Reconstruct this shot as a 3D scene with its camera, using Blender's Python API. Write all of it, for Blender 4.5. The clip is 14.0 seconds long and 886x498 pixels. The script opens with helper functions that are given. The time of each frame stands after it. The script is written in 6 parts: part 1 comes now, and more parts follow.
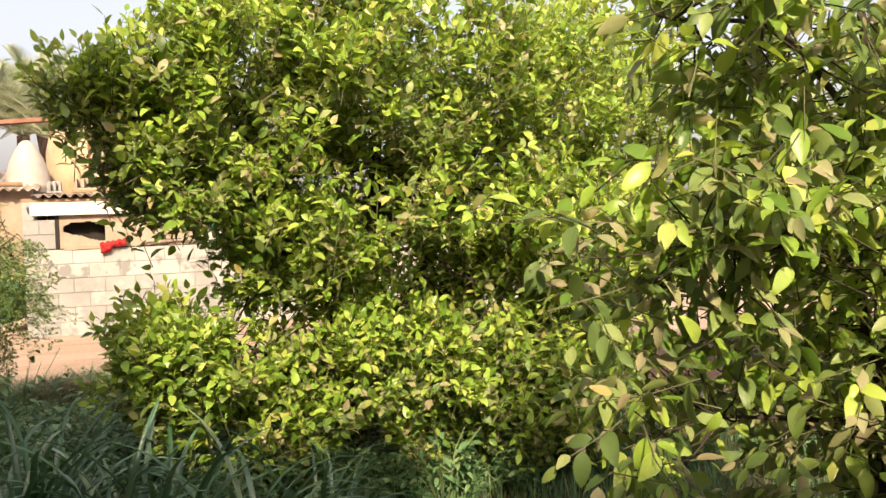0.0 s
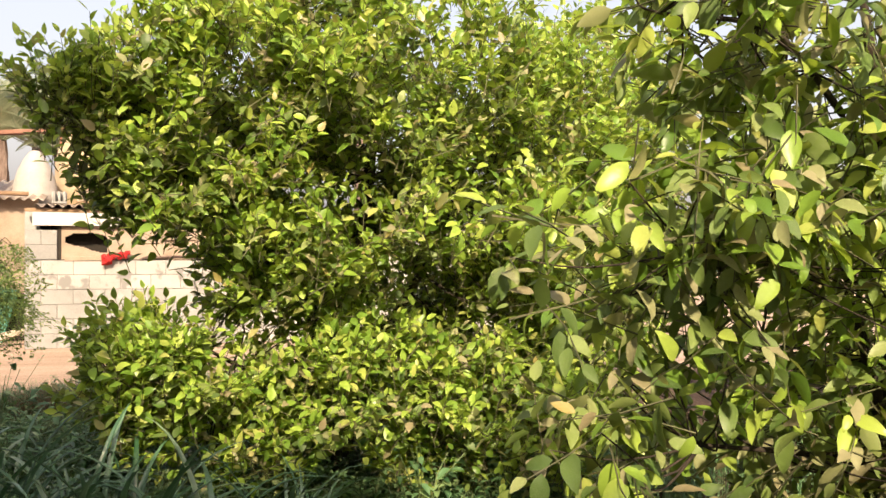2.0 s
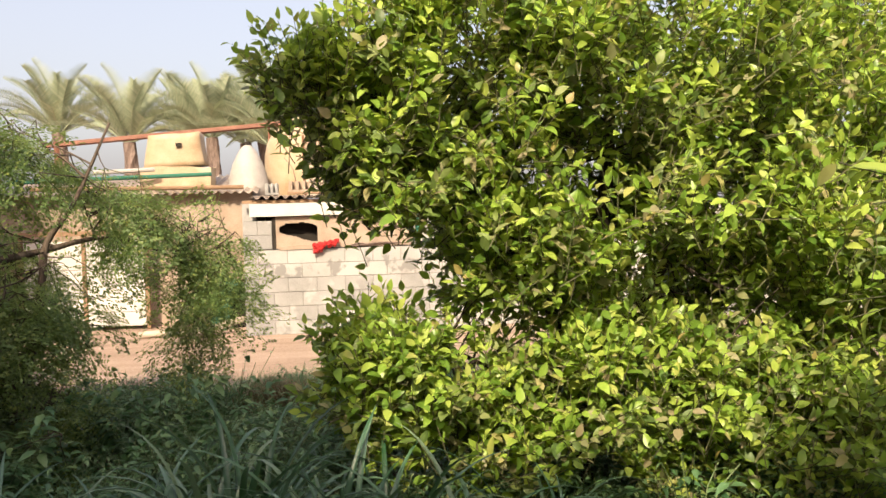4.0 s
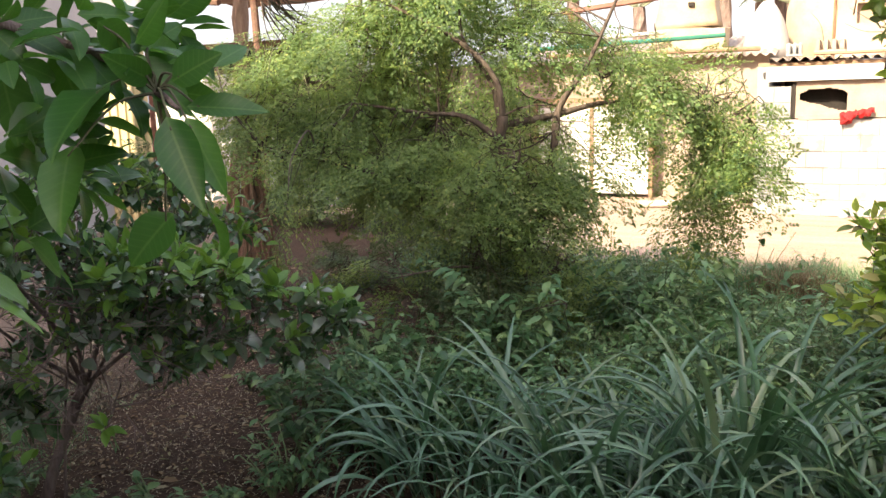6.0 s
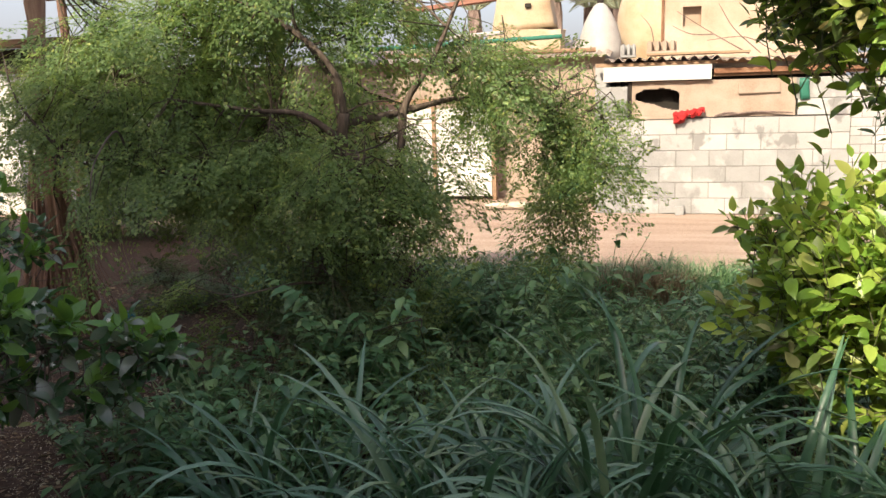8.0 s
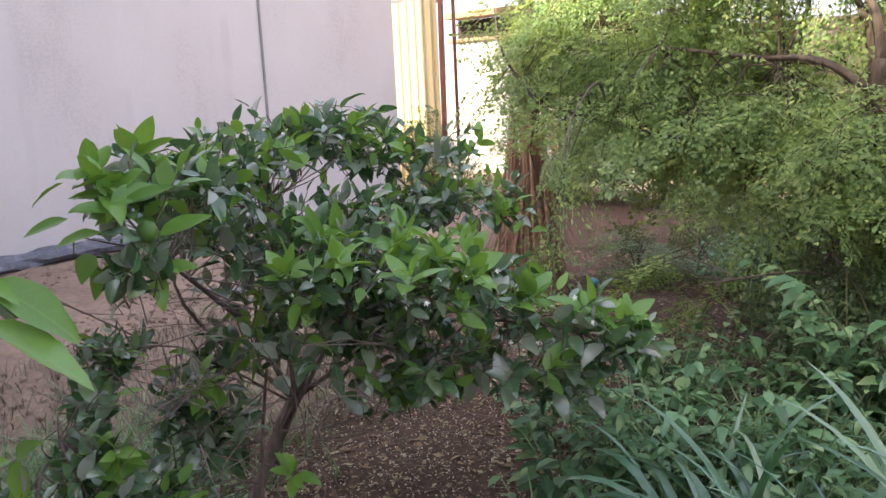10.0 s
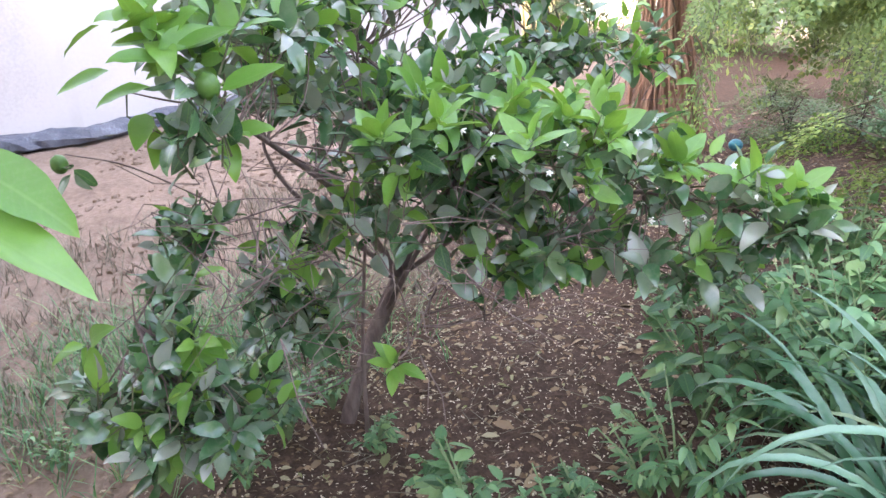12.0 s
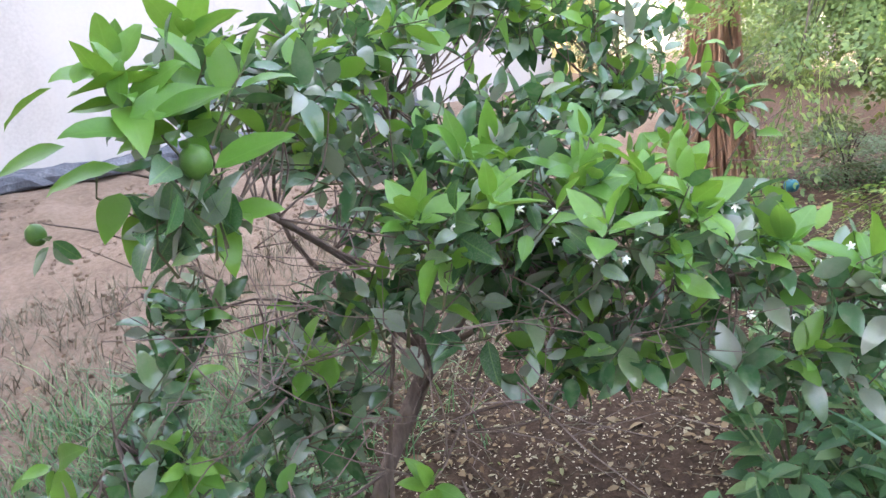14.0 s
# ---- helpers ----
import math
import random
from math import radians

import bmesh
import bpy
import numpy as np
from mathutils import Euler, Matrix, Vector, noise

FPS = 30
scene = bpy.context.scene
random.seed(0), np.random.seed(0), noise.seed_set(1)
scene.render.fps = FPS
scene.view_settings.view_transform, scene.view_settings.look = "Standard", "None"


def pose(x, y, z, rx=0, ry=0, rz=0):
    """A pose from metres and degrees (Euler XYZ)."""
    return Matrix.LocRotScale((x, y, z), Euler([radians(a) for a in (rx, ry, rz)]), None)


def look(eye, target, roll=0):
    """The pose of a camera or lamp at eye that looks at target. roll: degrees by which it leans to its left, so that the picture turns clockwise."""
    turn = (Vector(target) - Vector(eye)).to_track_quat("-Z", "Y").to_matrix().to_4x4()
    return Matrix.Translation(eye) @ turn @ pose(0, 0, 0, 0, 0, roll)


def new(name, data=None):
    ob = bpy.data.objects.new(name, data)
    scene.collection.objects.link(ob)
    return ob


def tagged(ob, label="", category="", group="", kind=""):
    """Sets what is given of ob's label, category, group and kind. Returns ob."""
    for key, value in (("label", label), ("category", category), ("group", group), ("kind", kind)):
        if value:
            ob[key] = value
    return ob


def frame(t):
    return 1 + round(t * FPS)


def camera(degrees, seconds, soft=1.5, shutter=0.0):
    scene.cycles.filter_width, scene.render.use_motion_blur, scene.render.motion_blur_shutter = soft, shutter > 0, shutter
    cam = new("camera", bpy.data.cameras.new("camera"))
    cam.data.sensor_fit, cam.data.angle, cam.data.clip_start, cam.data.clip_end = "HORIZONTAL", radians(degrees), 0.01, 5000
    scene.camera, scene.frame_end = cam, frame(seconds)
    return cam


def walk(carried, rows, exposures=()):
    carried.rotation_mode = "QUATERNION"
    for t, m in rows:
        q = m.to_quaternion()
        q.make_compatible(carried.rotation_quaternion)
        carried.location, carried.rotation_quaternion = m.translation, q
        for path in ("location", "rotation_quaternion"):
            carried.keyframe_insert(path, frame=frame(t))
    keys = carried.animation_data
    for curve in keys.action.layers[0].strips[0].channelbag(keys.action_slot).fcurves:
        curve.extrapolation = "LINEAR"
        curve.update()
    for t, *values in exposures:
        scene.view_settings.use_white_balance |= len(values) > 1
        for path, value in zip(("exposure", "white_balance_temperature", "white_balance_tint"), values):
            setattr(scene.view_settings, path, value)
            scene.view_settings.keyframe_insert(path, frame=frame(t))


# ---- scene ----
# ---------------------------------------------------------------- camera
cam = camera(55.8, 14.0, soft=1.5)
PATH = [
    (0, (1.181, 1.155, 1.724), (1.905, 3.016, 1.612), -1.4),
    (0.5, (1.167, 0.973, 1.724), (1.876, 2.839, 1.601), -1.1),
    (1, (1.196, 0.975, 1.711), (1.96, 2.819, 1.578), -0.9),
    (1.5, (1.253, 1.06, 1.68), (2.055, 2.887, 1.548), -0.9),
    (2, (1.362, 1.259, 1.644), (2.057, 3.134, 1.604), 0.7),
    (2.2, (1.407, 1.34, 1.643), (2.04, 3.237, 1.606), 1.0),
    (4.3, (1.116, 1.902, 1.675), (1.214, 3.896, 1.565), -2.4),
    (4.5, (1.094, 2.023, 1.649), (1.008, 4.016, 1.497), -2.2),
    (5, (1.08, 2.239, 1.647), (0.533, 4.147, 1.401), -2.2),
    (5.5, (1.041, 2.275, 1.631), (0.204, 4.068, 1.337), -3.0),
    (6, (0.979, 2.305, 1.635), (0.133, 4.08, 1.272), -1.7),
    (6.5, (0.88, 2.366, 1.643), (0.245, 4.227, 1.279), -1.5),
    (7, (0.8, 2.399, 1.664), (0.358, 4.319, 1.318), -1.4),
    (7.5, (0.796, 2.465, 1.645), (0.377, 4.382, 1.259), -1.1),
    (8, (0.793, 2.749, 1.585), (0.297, 4.652, 1.221), -1.7),
    (8.5, (0.769, 2.914, 1.622), (0.01, 4.733, 1.279), -2.8),
    (9, (0.645, 3.001, 1.63), (-0.45, 4.642, 1.303), -2.1),
    (9.2, (0.569, 3.048, 1.611), (-0.606, 4.637, 1.306), -1.9),
    (11.3, (0.281, 3.482, 1.397), (-1.298, 4.526, 0.749), -5.3),
    (11.5, (0.234, 3.498, 1.402), (-1.34, 4.535, 0.734), -5.3),
    (12, (0.122, 3.495, 1.416), (-1.413, 4.57, 0.718), -4.9),
    (12.5, (0.047, 3.487, 1.426), (-1.433, 4.622, 0.703), -5.0),
    (13, (0.004, 3.556, 1.424), (-1.502, 4.659, 0.707), -6.0),
    (13.5, (-0.069, 3.664, 1.429), (-1.662, 4.669, 0.756), -6.2),
    (14, (-0.218, 3.688, 1.429), (-1.797, 4.734, 0.787), -5.2),
]

EXPOSURES = [(0.0, 1.05, 6700, 13), (2.2, 1.05, 6700, 13), (4.3, 0.85, 6450, 12), (5.0, 0.80, 6950, 9), (5.5, 1.05, 7000, 10), (6.0, 1.85, 6200, 11), (6.5, 1.67, 6100, 8),
             (7.5, 0.97, 5950, 10), (8.0, 1.0, 5950, 10), (8.5, 0.9, 5900, 12), (9.2, 1.6, 5950, 14), (11.3, 3.45, 5800, 16), (12.5, 3.8, 5650, 11), (13.5, 3.75, 5650, 9), (14.0, 3.55, 5700, 7)]
walk(cam, [(t, look(eye, target, roll)) for t, eye, target, roll in PATH], EXPOSURES)

# ---------------------------------------------------------------- light
SUN_FROM = Vector((-0.225, -0.785, 0.593)).normalized()
world = bpy.data.worlds.new("sky")
scene.world = world
world.use_nodes = True
wn = world.node_tree.nodes
sky = wn.new("ShaderNodeTexSky")
sky.sky_type = "NISHITA"
sky.sun_disc = False
sky.sun_elevation = math.asin(SUN_FROM.z)
sky.sun_rotation = math.atan2(SUN_FROM.x, SUN_FROM.y)
sky.dust_density = 6.0
sky.air_density = 1.0
sky.ozone_density = 1.0
wn["Background"].inputs["Strength"].default_value = 0.125
haze = wn.new("ShaderNodeMix")
haze.data_type = "RGBA"
haze.blend_type = "ADD"
haze.inputs[0].default_value = 1.0
haze.inputs[7].default_value = (1.8, 1.70, 1.74, 1)
thin = wn.new("ShaderNodeMix")
thin.data_type = "RGBA"
thin.blend_type = "MULTIPLY"
thin.inputs[0].default_value = 1.0
thin.inputs[7].default_value = (0.80, 0.72, 0.66, 1)
world.node_tree.links.new(sky.outputs[0], thin.inputs[6])
world.node_tree.links.new(thin.outputs[2], haze.inputs[6])
world.node_tree.links.new(haze.outputs[2], wn["Background"].inputs["Color"])

sun = new("sun", bpy.data.lights.new("sun", "SUN"))
sun.data.energy = 4.6
sun.data.angle = radians(1.6)
sun.data.color = (1.0, 0.84, 0.58)
sun.matrix_world = look(SUN_FROM * 40, (0, 0, 0))


# ---------------------------------------------------------------- materials
class Nodes:
    """A small builder for one procedural material."""

    def __init__(self, name, rough=0.8, metal=0.0, spec=0.5):
        self.mat = bpy.data.materials.new(name)
        self.mat.use_nodes = True
        self.tree = self.mat.node_tree
        self.bsdf = self.tree.nodes["Principled BSDF"]
        self.bsdf.inputs["Roughness"].default_value = rough
        self.bsdf.inputs["Metallic"].default_value = metal
        self.bsdf.inputs["Specular IOR Level"].default_value = spec
        self.coord = None

    def node(self, kind, **values):
        n = self.tree.nodes.new(kind)
        for key, value in values.items():
            if key in n.inputs:
                n.inputs[key].default_value = value
        return n

    def link(self, a, b):
        self.tree.links.new(a, b)

    def place(self):
        if self.coord is None:
            self.coord = self.node("ShaderNodeTexCoord").outputs["Object"]
        return self.coord

    def noise(self, scale, detail=4.0, rough=0.55, stretch=None):
        n = self.node("ShaderNodeTexNoise", Scale=scale, Detail=detail, Roughness=rough)
        if stretch:
            m = self.node("ShaderNodeMapping")
            m.inputs["Scale"].default_value = stretch
            self.link(self.place(), m.inputs["Vector"])
            self.link(m.outputs[0], n.inputs["Vector"])
        else:
            self.link(self.place(), n.inputs["Vector"])
        return n.outputs["Fac"]

    def ramp(self, fac, stops):
        n = self.node("ShaderNodeValToRGB")
        e = n.color_ramp.elements
        while len(e) < len(stops):
            e.new(0.5)
        for el, (p, c) in zip(e, stops):
            el.position = p
            el.color = (*c, 1) if len(c) == 3 else c
        self.link(fac, n.inputs["Fac"])
        return n.outputs["Color"]

    def mask(self, fac, low, high):
        n = self.node("ShaderNodeMapRange")
        n.inputs["From Min"].default_value = low
        n.inputs["From Max"].default_value = high
        self.link(fac, n.inputs["Value"])
        return n.outputs[0]

    def maths(self, op, a, b):
        n = self.node("ShaderNodeMath")
        n.operation = op
        for i, v in enumerate((a, b)):
            if isinstance(v, (int, float)):
                n.inputs[i].default_value = v
            else:
                self.link(v, n.inputs[i])
        return n.outputs[0]

    def mix(self, fac, a, b, blend="MIX"):
        n = self.node("ShaderNodeMix")
        n.data_type = "RGBA"
        n.blend_type = blend
        for sock, v in ((n.inputs[0], fac), (n.inputs[6], a), (n.inputs[7], b)):
            if isinstance(v, (int, float)):
                sock.default_value = v
            elif isinstance(v, tuple):
                sock.default_value = (*v, 1)
            else:
                self.link(v, sock)
        return n.outputs[2]

    def pick(self):
        """A random value for each piece, whether it is an object or an island of a joined mesh."""
        a = self.node("ShaderNodeObjectInfo").outputs["Random"]
        b = self.node("ShaderNodeNewGeometry").outputs["Random Per Island"]
        return self.maths("FRACT", self.maths("ADD", a, b), 0.0)

    def colour(self, c):
        if isinstance(c, tuple):
            self.bsdf.inputs["Base Color"].default_value = (*c, 1)
        else:
            self.link(c, self.bsdf.inputs["Base Color"])
        return self

    def bump(self, height, strength, distance):
        n = self.node("ShaderNodeBump", Strength=strength, Distance=distance)
        self.link(height, n.inputs["Height"])
        self.link(n.outputs[0], self.bsdf.inputs["Normal"])
        return self

    def through_light(self, colour, share):
        """Lets a share of the light pass, as a leaf does."""
        t = self.node("ShaderNodeBsdfTranslucent")
        if isinstance(colour, tuple):
            t.inputs["Color"].default_value = (*colour, 1)
        else:
            self.link(colour, t.inputs["Color"])
        m = self.node("ShaderNodeMixShader")
        m.inputs[0].default_value = share
        self.link(self.bsdf.outputs[0], m.inputs[1])
        self.link(t.outputs[0], m.inputs[2])
        self.link(m.outputs[0], self.tree.nodes["Material Output"].inputs["Surface"])
        return self


def leaf_material(name, stops, glow, share=0.35, rough=0.42, dust=0.25, spec=0.45, veins=False):
    n = Nodes(name, rough, spec=spec)
    base = n.ramp(n.pick(), stops)
    patch = n.noise(38, 3)
    base = n.mix(n.maths("MULTIPLY", n.mask(patch, 0.45, 0.75), dust), base, (0.34, 0.33, 0.24))
    vein = n.noise(220, 2)
    base = n.mix(n.maths("MULTIPLY", vein, 0.35), base, (0.5, 0.5, 0.5), "MULTIPLY")
    base = n.mix(n.maths("MULTIPLY", n.mask(n.noise(5.0, 3), 0.40, 0.65), 0.3), base, (0.55, 0.60, 0.50), "MULTIPLY")
    if veins:
        base = chevrons(n, base)
    n.colour(base).bump(n.noise(90, 3), 0.08 if veins else 0.25, 0.004)
    lit = n.mix(0.55, base, glow)
    return n.through_light(lit, share).mat


def chevrons(n, base):
    """Pale midrib and side veins on a single leaf that lies along its own y."""
    sep = n.node("ShaderNodeSeparateXYZ")
    n.link(n.place(), sep.inputs[0])
    side = n.maths("ABSOLUTE", sep.outputs[0], 0.0)
    wave = n.maths("SINE", n.maths("SUBTRACT", n.maths("MULTIPLY", sep.outputs[1], 62.0), n.maths("MULTIPLY", side, 48.0)), 0.0)
    base = n.mix(n.maths("MULTIPLY", n.mask(wave, 0.55, 1.0), 0.12), base, (0.16, 0.30, 0.07))
    return n.mix(n.maths("MULTIPLY", n.mask(side, 0.020, 0.005), 0.3), base, (0.22, 0.36, 0.09))


def plain(name, stops, scale=6.0, rough=0.85, metal=0.0, bump=0.3, depth=0.01, fine=60.0, stretch=None, spec=0.4, tint=0.0):
    """A weathered surface: broad stains, fine grain and relief."""
    n = Nodes(name, rough, metal, spec)
    broad = n.noise(scale, 6, 0.62, stretch)
    grain = n.noise(fine, 4, 0.6, stretch)
    col = n.ramp(n.maths("ADD", n.maths("MULTIPLY", broad, 0.7), n.maths("MULTIPLY", grain, 0.3)), stops)
    if tint:
        r = n.pick()
        col = n.mix(n.maths("MULTIPLY", r, tint), col, (0.45, 0.42, 0.38), "MULTIPLY")
    n.colour(col).bump(n.maths("ADD", grain, broad), bump, depth)
    return n.mat


LEAF_SUN = leaf_material("citrus_leaf", [
    (0.0, (0.08, 0.17, 0.022)), (0.25, (0.19, 0.33, 0.045)), (0.55, (0.32, 0.48, 0.07)),
    (0.85, (0.46, 0.58, 0.11)), (0.96, (0.45, 0.47, 0.13)), (0.99, (0.46, 0.40, 0.20)), (1.0, (0.48, 0.37, 0.12))],
    (0.58, 0.70, 0.06), 0.36, 0.34, 0.08, 0.42)
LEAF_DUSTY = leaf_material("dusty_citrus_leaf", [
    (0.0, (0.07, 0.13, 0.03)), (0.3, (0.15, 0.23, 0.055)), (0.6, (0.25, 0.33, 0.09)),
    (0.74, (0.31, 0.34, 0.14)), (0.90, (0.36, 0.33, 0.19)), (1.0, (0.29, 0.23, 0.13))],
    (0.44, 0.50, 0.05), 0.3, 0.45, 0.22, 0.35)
LEAF_YOUNG = leaf_material("young_citrus_leaf", [
    (0.0, (0.10, 0.23, 0.03)), (0.4, (0.15, 0.31, 0.045)), (0.75, (0.20, 0.37, 0.06)), (1.0, (0.13, 0.28, 0.06))],
    (0.34, 0.50, 0.04), 0.34, 0.33, 0.10, 0.5, True)
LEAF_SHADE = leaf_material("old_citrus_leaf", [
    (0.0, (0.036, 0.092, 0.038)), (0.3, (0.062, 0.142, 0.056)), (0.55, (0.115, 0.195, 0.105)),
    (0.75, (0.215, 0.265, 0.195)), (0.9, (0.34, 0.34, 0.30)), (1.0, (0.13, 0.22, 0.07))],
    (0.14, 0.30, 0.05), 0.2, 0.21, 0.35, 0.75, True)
LEAF_GLOSSY = leaf_material("glossy_citrus_leaf", [
    (0.0, (0.022, 0.085, 0.014)), (0.5, (0.045, 0.14, 0.024)), (1.0, (0.08, 0.20, 0.035))], (0.18, 0.42, 0.03), 0.32, 0.30, 0.03, 0.4, True)
LEAF_FEATHER = leaf_material("feathery_leaflet", [
    (0.0, (0.06, 0.115, 0.042)), (0.4, (0.125, 0.215, 0.074)), (0.75, (0.205, 0.305, 0.105)), (0.93, (0.30, 0.385, 0.12)), (1.0, (0.46, 0.47, 0.12))],
    (0.50, 0.62, 0.14), 0.43, 0.5, 0.12)
LEAF_SPRIG = leaf_material("young_feathery_leaflet", [
    (0.0, (0.13, 0.22, 0.06)), (0.5, (0.22, 0.32, 0.09)), (1.0, (0.36, 0.42, 0.11))], (0.36, 0.50, 0.08), 0.3, 0.5, 0.08)
# darker copy of the feathery leaf, with shade put into its colour
LEAF_FEATHER_SHADED = leaf_material("shaded_feathery_leaflet", [
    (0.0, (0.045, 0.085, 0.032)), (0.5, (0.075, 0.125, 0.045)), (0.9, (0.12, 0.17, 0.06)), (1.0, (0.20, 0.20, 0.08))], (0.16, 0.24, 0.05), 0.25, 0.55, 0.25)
LEAF_GRASS = leaf_material("grass_blade", [
    (0.0, (0.028, 0.085, 0.04)), (0.45, (0.085, 0.19, 0.105)), (0.8, (0.165, 0.285, 0.185)), (1.0, (0.23, 0.31, 0.17))],
    (0.12, 0.26, 0.05), 0.2, 0.29, 0.10, 0.65)
LEAF_WEED = leaf_material("weed_leaf", [
    (0.0, (0.038, 0.11, 0.046)), (0.4, (0.098, 0.215, 0.092)), (0.75, (0.18, 0.33, 0.15)), (1.0, (0.30, 0.42, 0.17))],
    (0.14, 0.30, 0.05), 0.30, 0.42, 0.2, 0.5, True)
# palm leaf colour paled to put distant haze into it
LEAF_HAZED = leaf_material("hazed_palm_leaflet", [
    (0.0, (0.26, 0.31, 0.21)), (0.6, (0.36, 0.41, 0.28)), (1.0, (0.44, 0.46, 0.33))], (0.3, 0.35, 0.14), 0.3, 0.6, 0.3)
LITTER = leaf_material("fallen_leaf", [
    (0.0, (0.10, 0.055, 0.03)), (0.35, (0.19, 0.12, 0.065)), (0.7, (0.30, 0.21, 0.12)), (0.88, (0.42, 0.36, 0.24)), (1.0, (0.20, 0.22, 0.07))],
    (0.3, 0.2, 0.08), 0.1, 0.8, 0.2)
CHIP = plain("pale_chip", [(0.3, (0.42, 0.34, 0.24)), (0.6, (0.62, 0.54, 0.40))], 40)
BARK = plain("citrus_bark", [(0.3, (0.06, 0.043, 0.036)), (0.5, (0.145, 0.105, 0.09)), (0.7, (0.26, 0.20, 0.175))], 14, 0.9, bump=0.6, depth=0.012, fine=90, stretch=(1, 1, 0.25))
BARK_DARK = plain("dark_bark", [(0.3, (0.015, 0.011, 0.008)), (0.55, (0.042, 0.03, 0.021)), (0.75, (0.09, 0.068, 0.046))], 12, 0.9, bump=0.7, depth=0.015, fine=70, stretch=(1, 1, 0.2))
BARK_LIMB = plain("grey_brown_bark", [(0.3, (0.035, 0.025, 0.018)), (0.5, (0.085, 0.062, 0.047)), (0.7, (0.20, 0.155, 0.12))], 12, 0.9, bump=0.7, depth=0.012, fine=70, stretch=(1, 1, 0.25))
TWIG = plain("green_twig", [(0.35, (0.06, 0.07, 0.03)), (0.65, (0.14, 0.13, 0.07))], 20, 0.8, tint=0.4)
STALK = plain("dry_palm_stalk", [(0.3, (0.13, 0.072, 0.048)), (0.5, (0.28, 0.17, 0.115)), (0.72, (0.42, 0.29, 0.20))], 9, 0.85, bump=0.5, depth=0.008, fine=120, stretch=(1, 1, 0.12), tint=0.5)
STRAW = plain("straw", [(0.3, (0.12, 0.10, 0.07)), (0.7, (0.27, 0.235, 0.17))], 20, 0.85, tint=0.6)
STEM = plain("weed_stem", [(0.3, (0.08, 0.13, 0.05)), (0.7, (0.17, 0.22, 0.09))], 30, 0.6)
LIME = plain("lime_skin", [(0.3, (0.055, 0.115, 0.018)), (0.7, (0.10, 0.18, 0.035))], 30, 0.42, bump=0.35, depth=0.002, fine=400)
PETAL = plain("white_petal", [(0.3, (0.72, 0.72, 0.62)), (0.7, (0.86, 0.86, 0.80))], 60, 0.5)
def wall_material(name, stops, smear, amount, scale=2.0):
    """Wall stains that run across the single blocks, with a tone of its own for each block."""
    n = Nodes(name, 0.92, spec=0.3)
    n.coord = n.node("ShaderNodeNewGeometry").outputs["Position"]
    broad, grain, blotch = n.noise(1.7, 6, 0.6), n.noise(60, 4), n.noise(scale, 5, 0.55, (1.0, 1.0, 0.8))
    col = n.ramp(n.maths("ADD", n.maths("MULTIPLY", broad, 0.75), n.maths("MULTIPLY", grain, 0.25)), stops)
    col = n.mix(n.maths("MULTIPLY", n.pick(), 0.5), col, (0.62, 0.62, 0.62), "MULTIPLY")
    col = n.mix(n.maths("MULTIPLY", n.mask(blotch, 0.55, 0.60), amount), col, smear)
    n.colour(col).bump(n.maths("ADD", grain, blotch), 0.4, 0.006)
    return n.mat


BLOCK = wall_material("concrete_block", [(0.3, (0.20, 0.196, 0.192)), (0.5, (0.29, 0.286, 0.28)), (0.7, (0.36, 0.356, 0.35))], (0.42, 0.413, 0.402), 0.5)
BLOCK_WHITE = wall_material("whitewashed_block", [(0.3, (0.30, 0.285, 0.272)), (0.5, (0.37, 0.36, 0.35)), (0.7, (0.43, 0.422, 0.41))], (0.18, 0.176, 0.172), 0.85, 3.1)
BRICK_WHITE = wall_material("whitewashed_brick", [(0.3, (0.32, 0.305, 0.29)), (0.5, (0.39, 0.38, 0.37)), (0.7, (0.45, 0.443, 0.435))], (0.28, 0.26, 0.235), 0.5, 4.0)
PEACH = wall_material("peach_render", [(0.3, (0.30, 0.205, 0.14)), (0.5, (0.38, 0.30, 0.23)), (0.68, (0.44, 0.38, 0.33))], (0.45, 0.43, 0.41), 0.9, 0.9)
MORTAR = plain("mortar", [(0.3, (0.16, 0.155, 0.148)), (0.7, (0.26, 0.25, 0.24))], 8, 0.95, bump=0.4, depth=0.006)
PLASTER = plain("tan_plaster", [(0.28, (0.21, 0.15, 0.105)), (0.5, (0.31, 0.24, 0.185)), (0.75, (0.37, 0.31, 0.255))], 3.0, 0.9, bump=0.4, depth=0.01)
WHITEWASH = plain("whitewash", [(0.22, (0.30, 0.27, 0.23)), (0.42, (0.46, 0.44, 0.41)), (0.7, (0.54, 0.525, 0.50))], 2.6, 0.85, bump=0.25, depth=0.006)
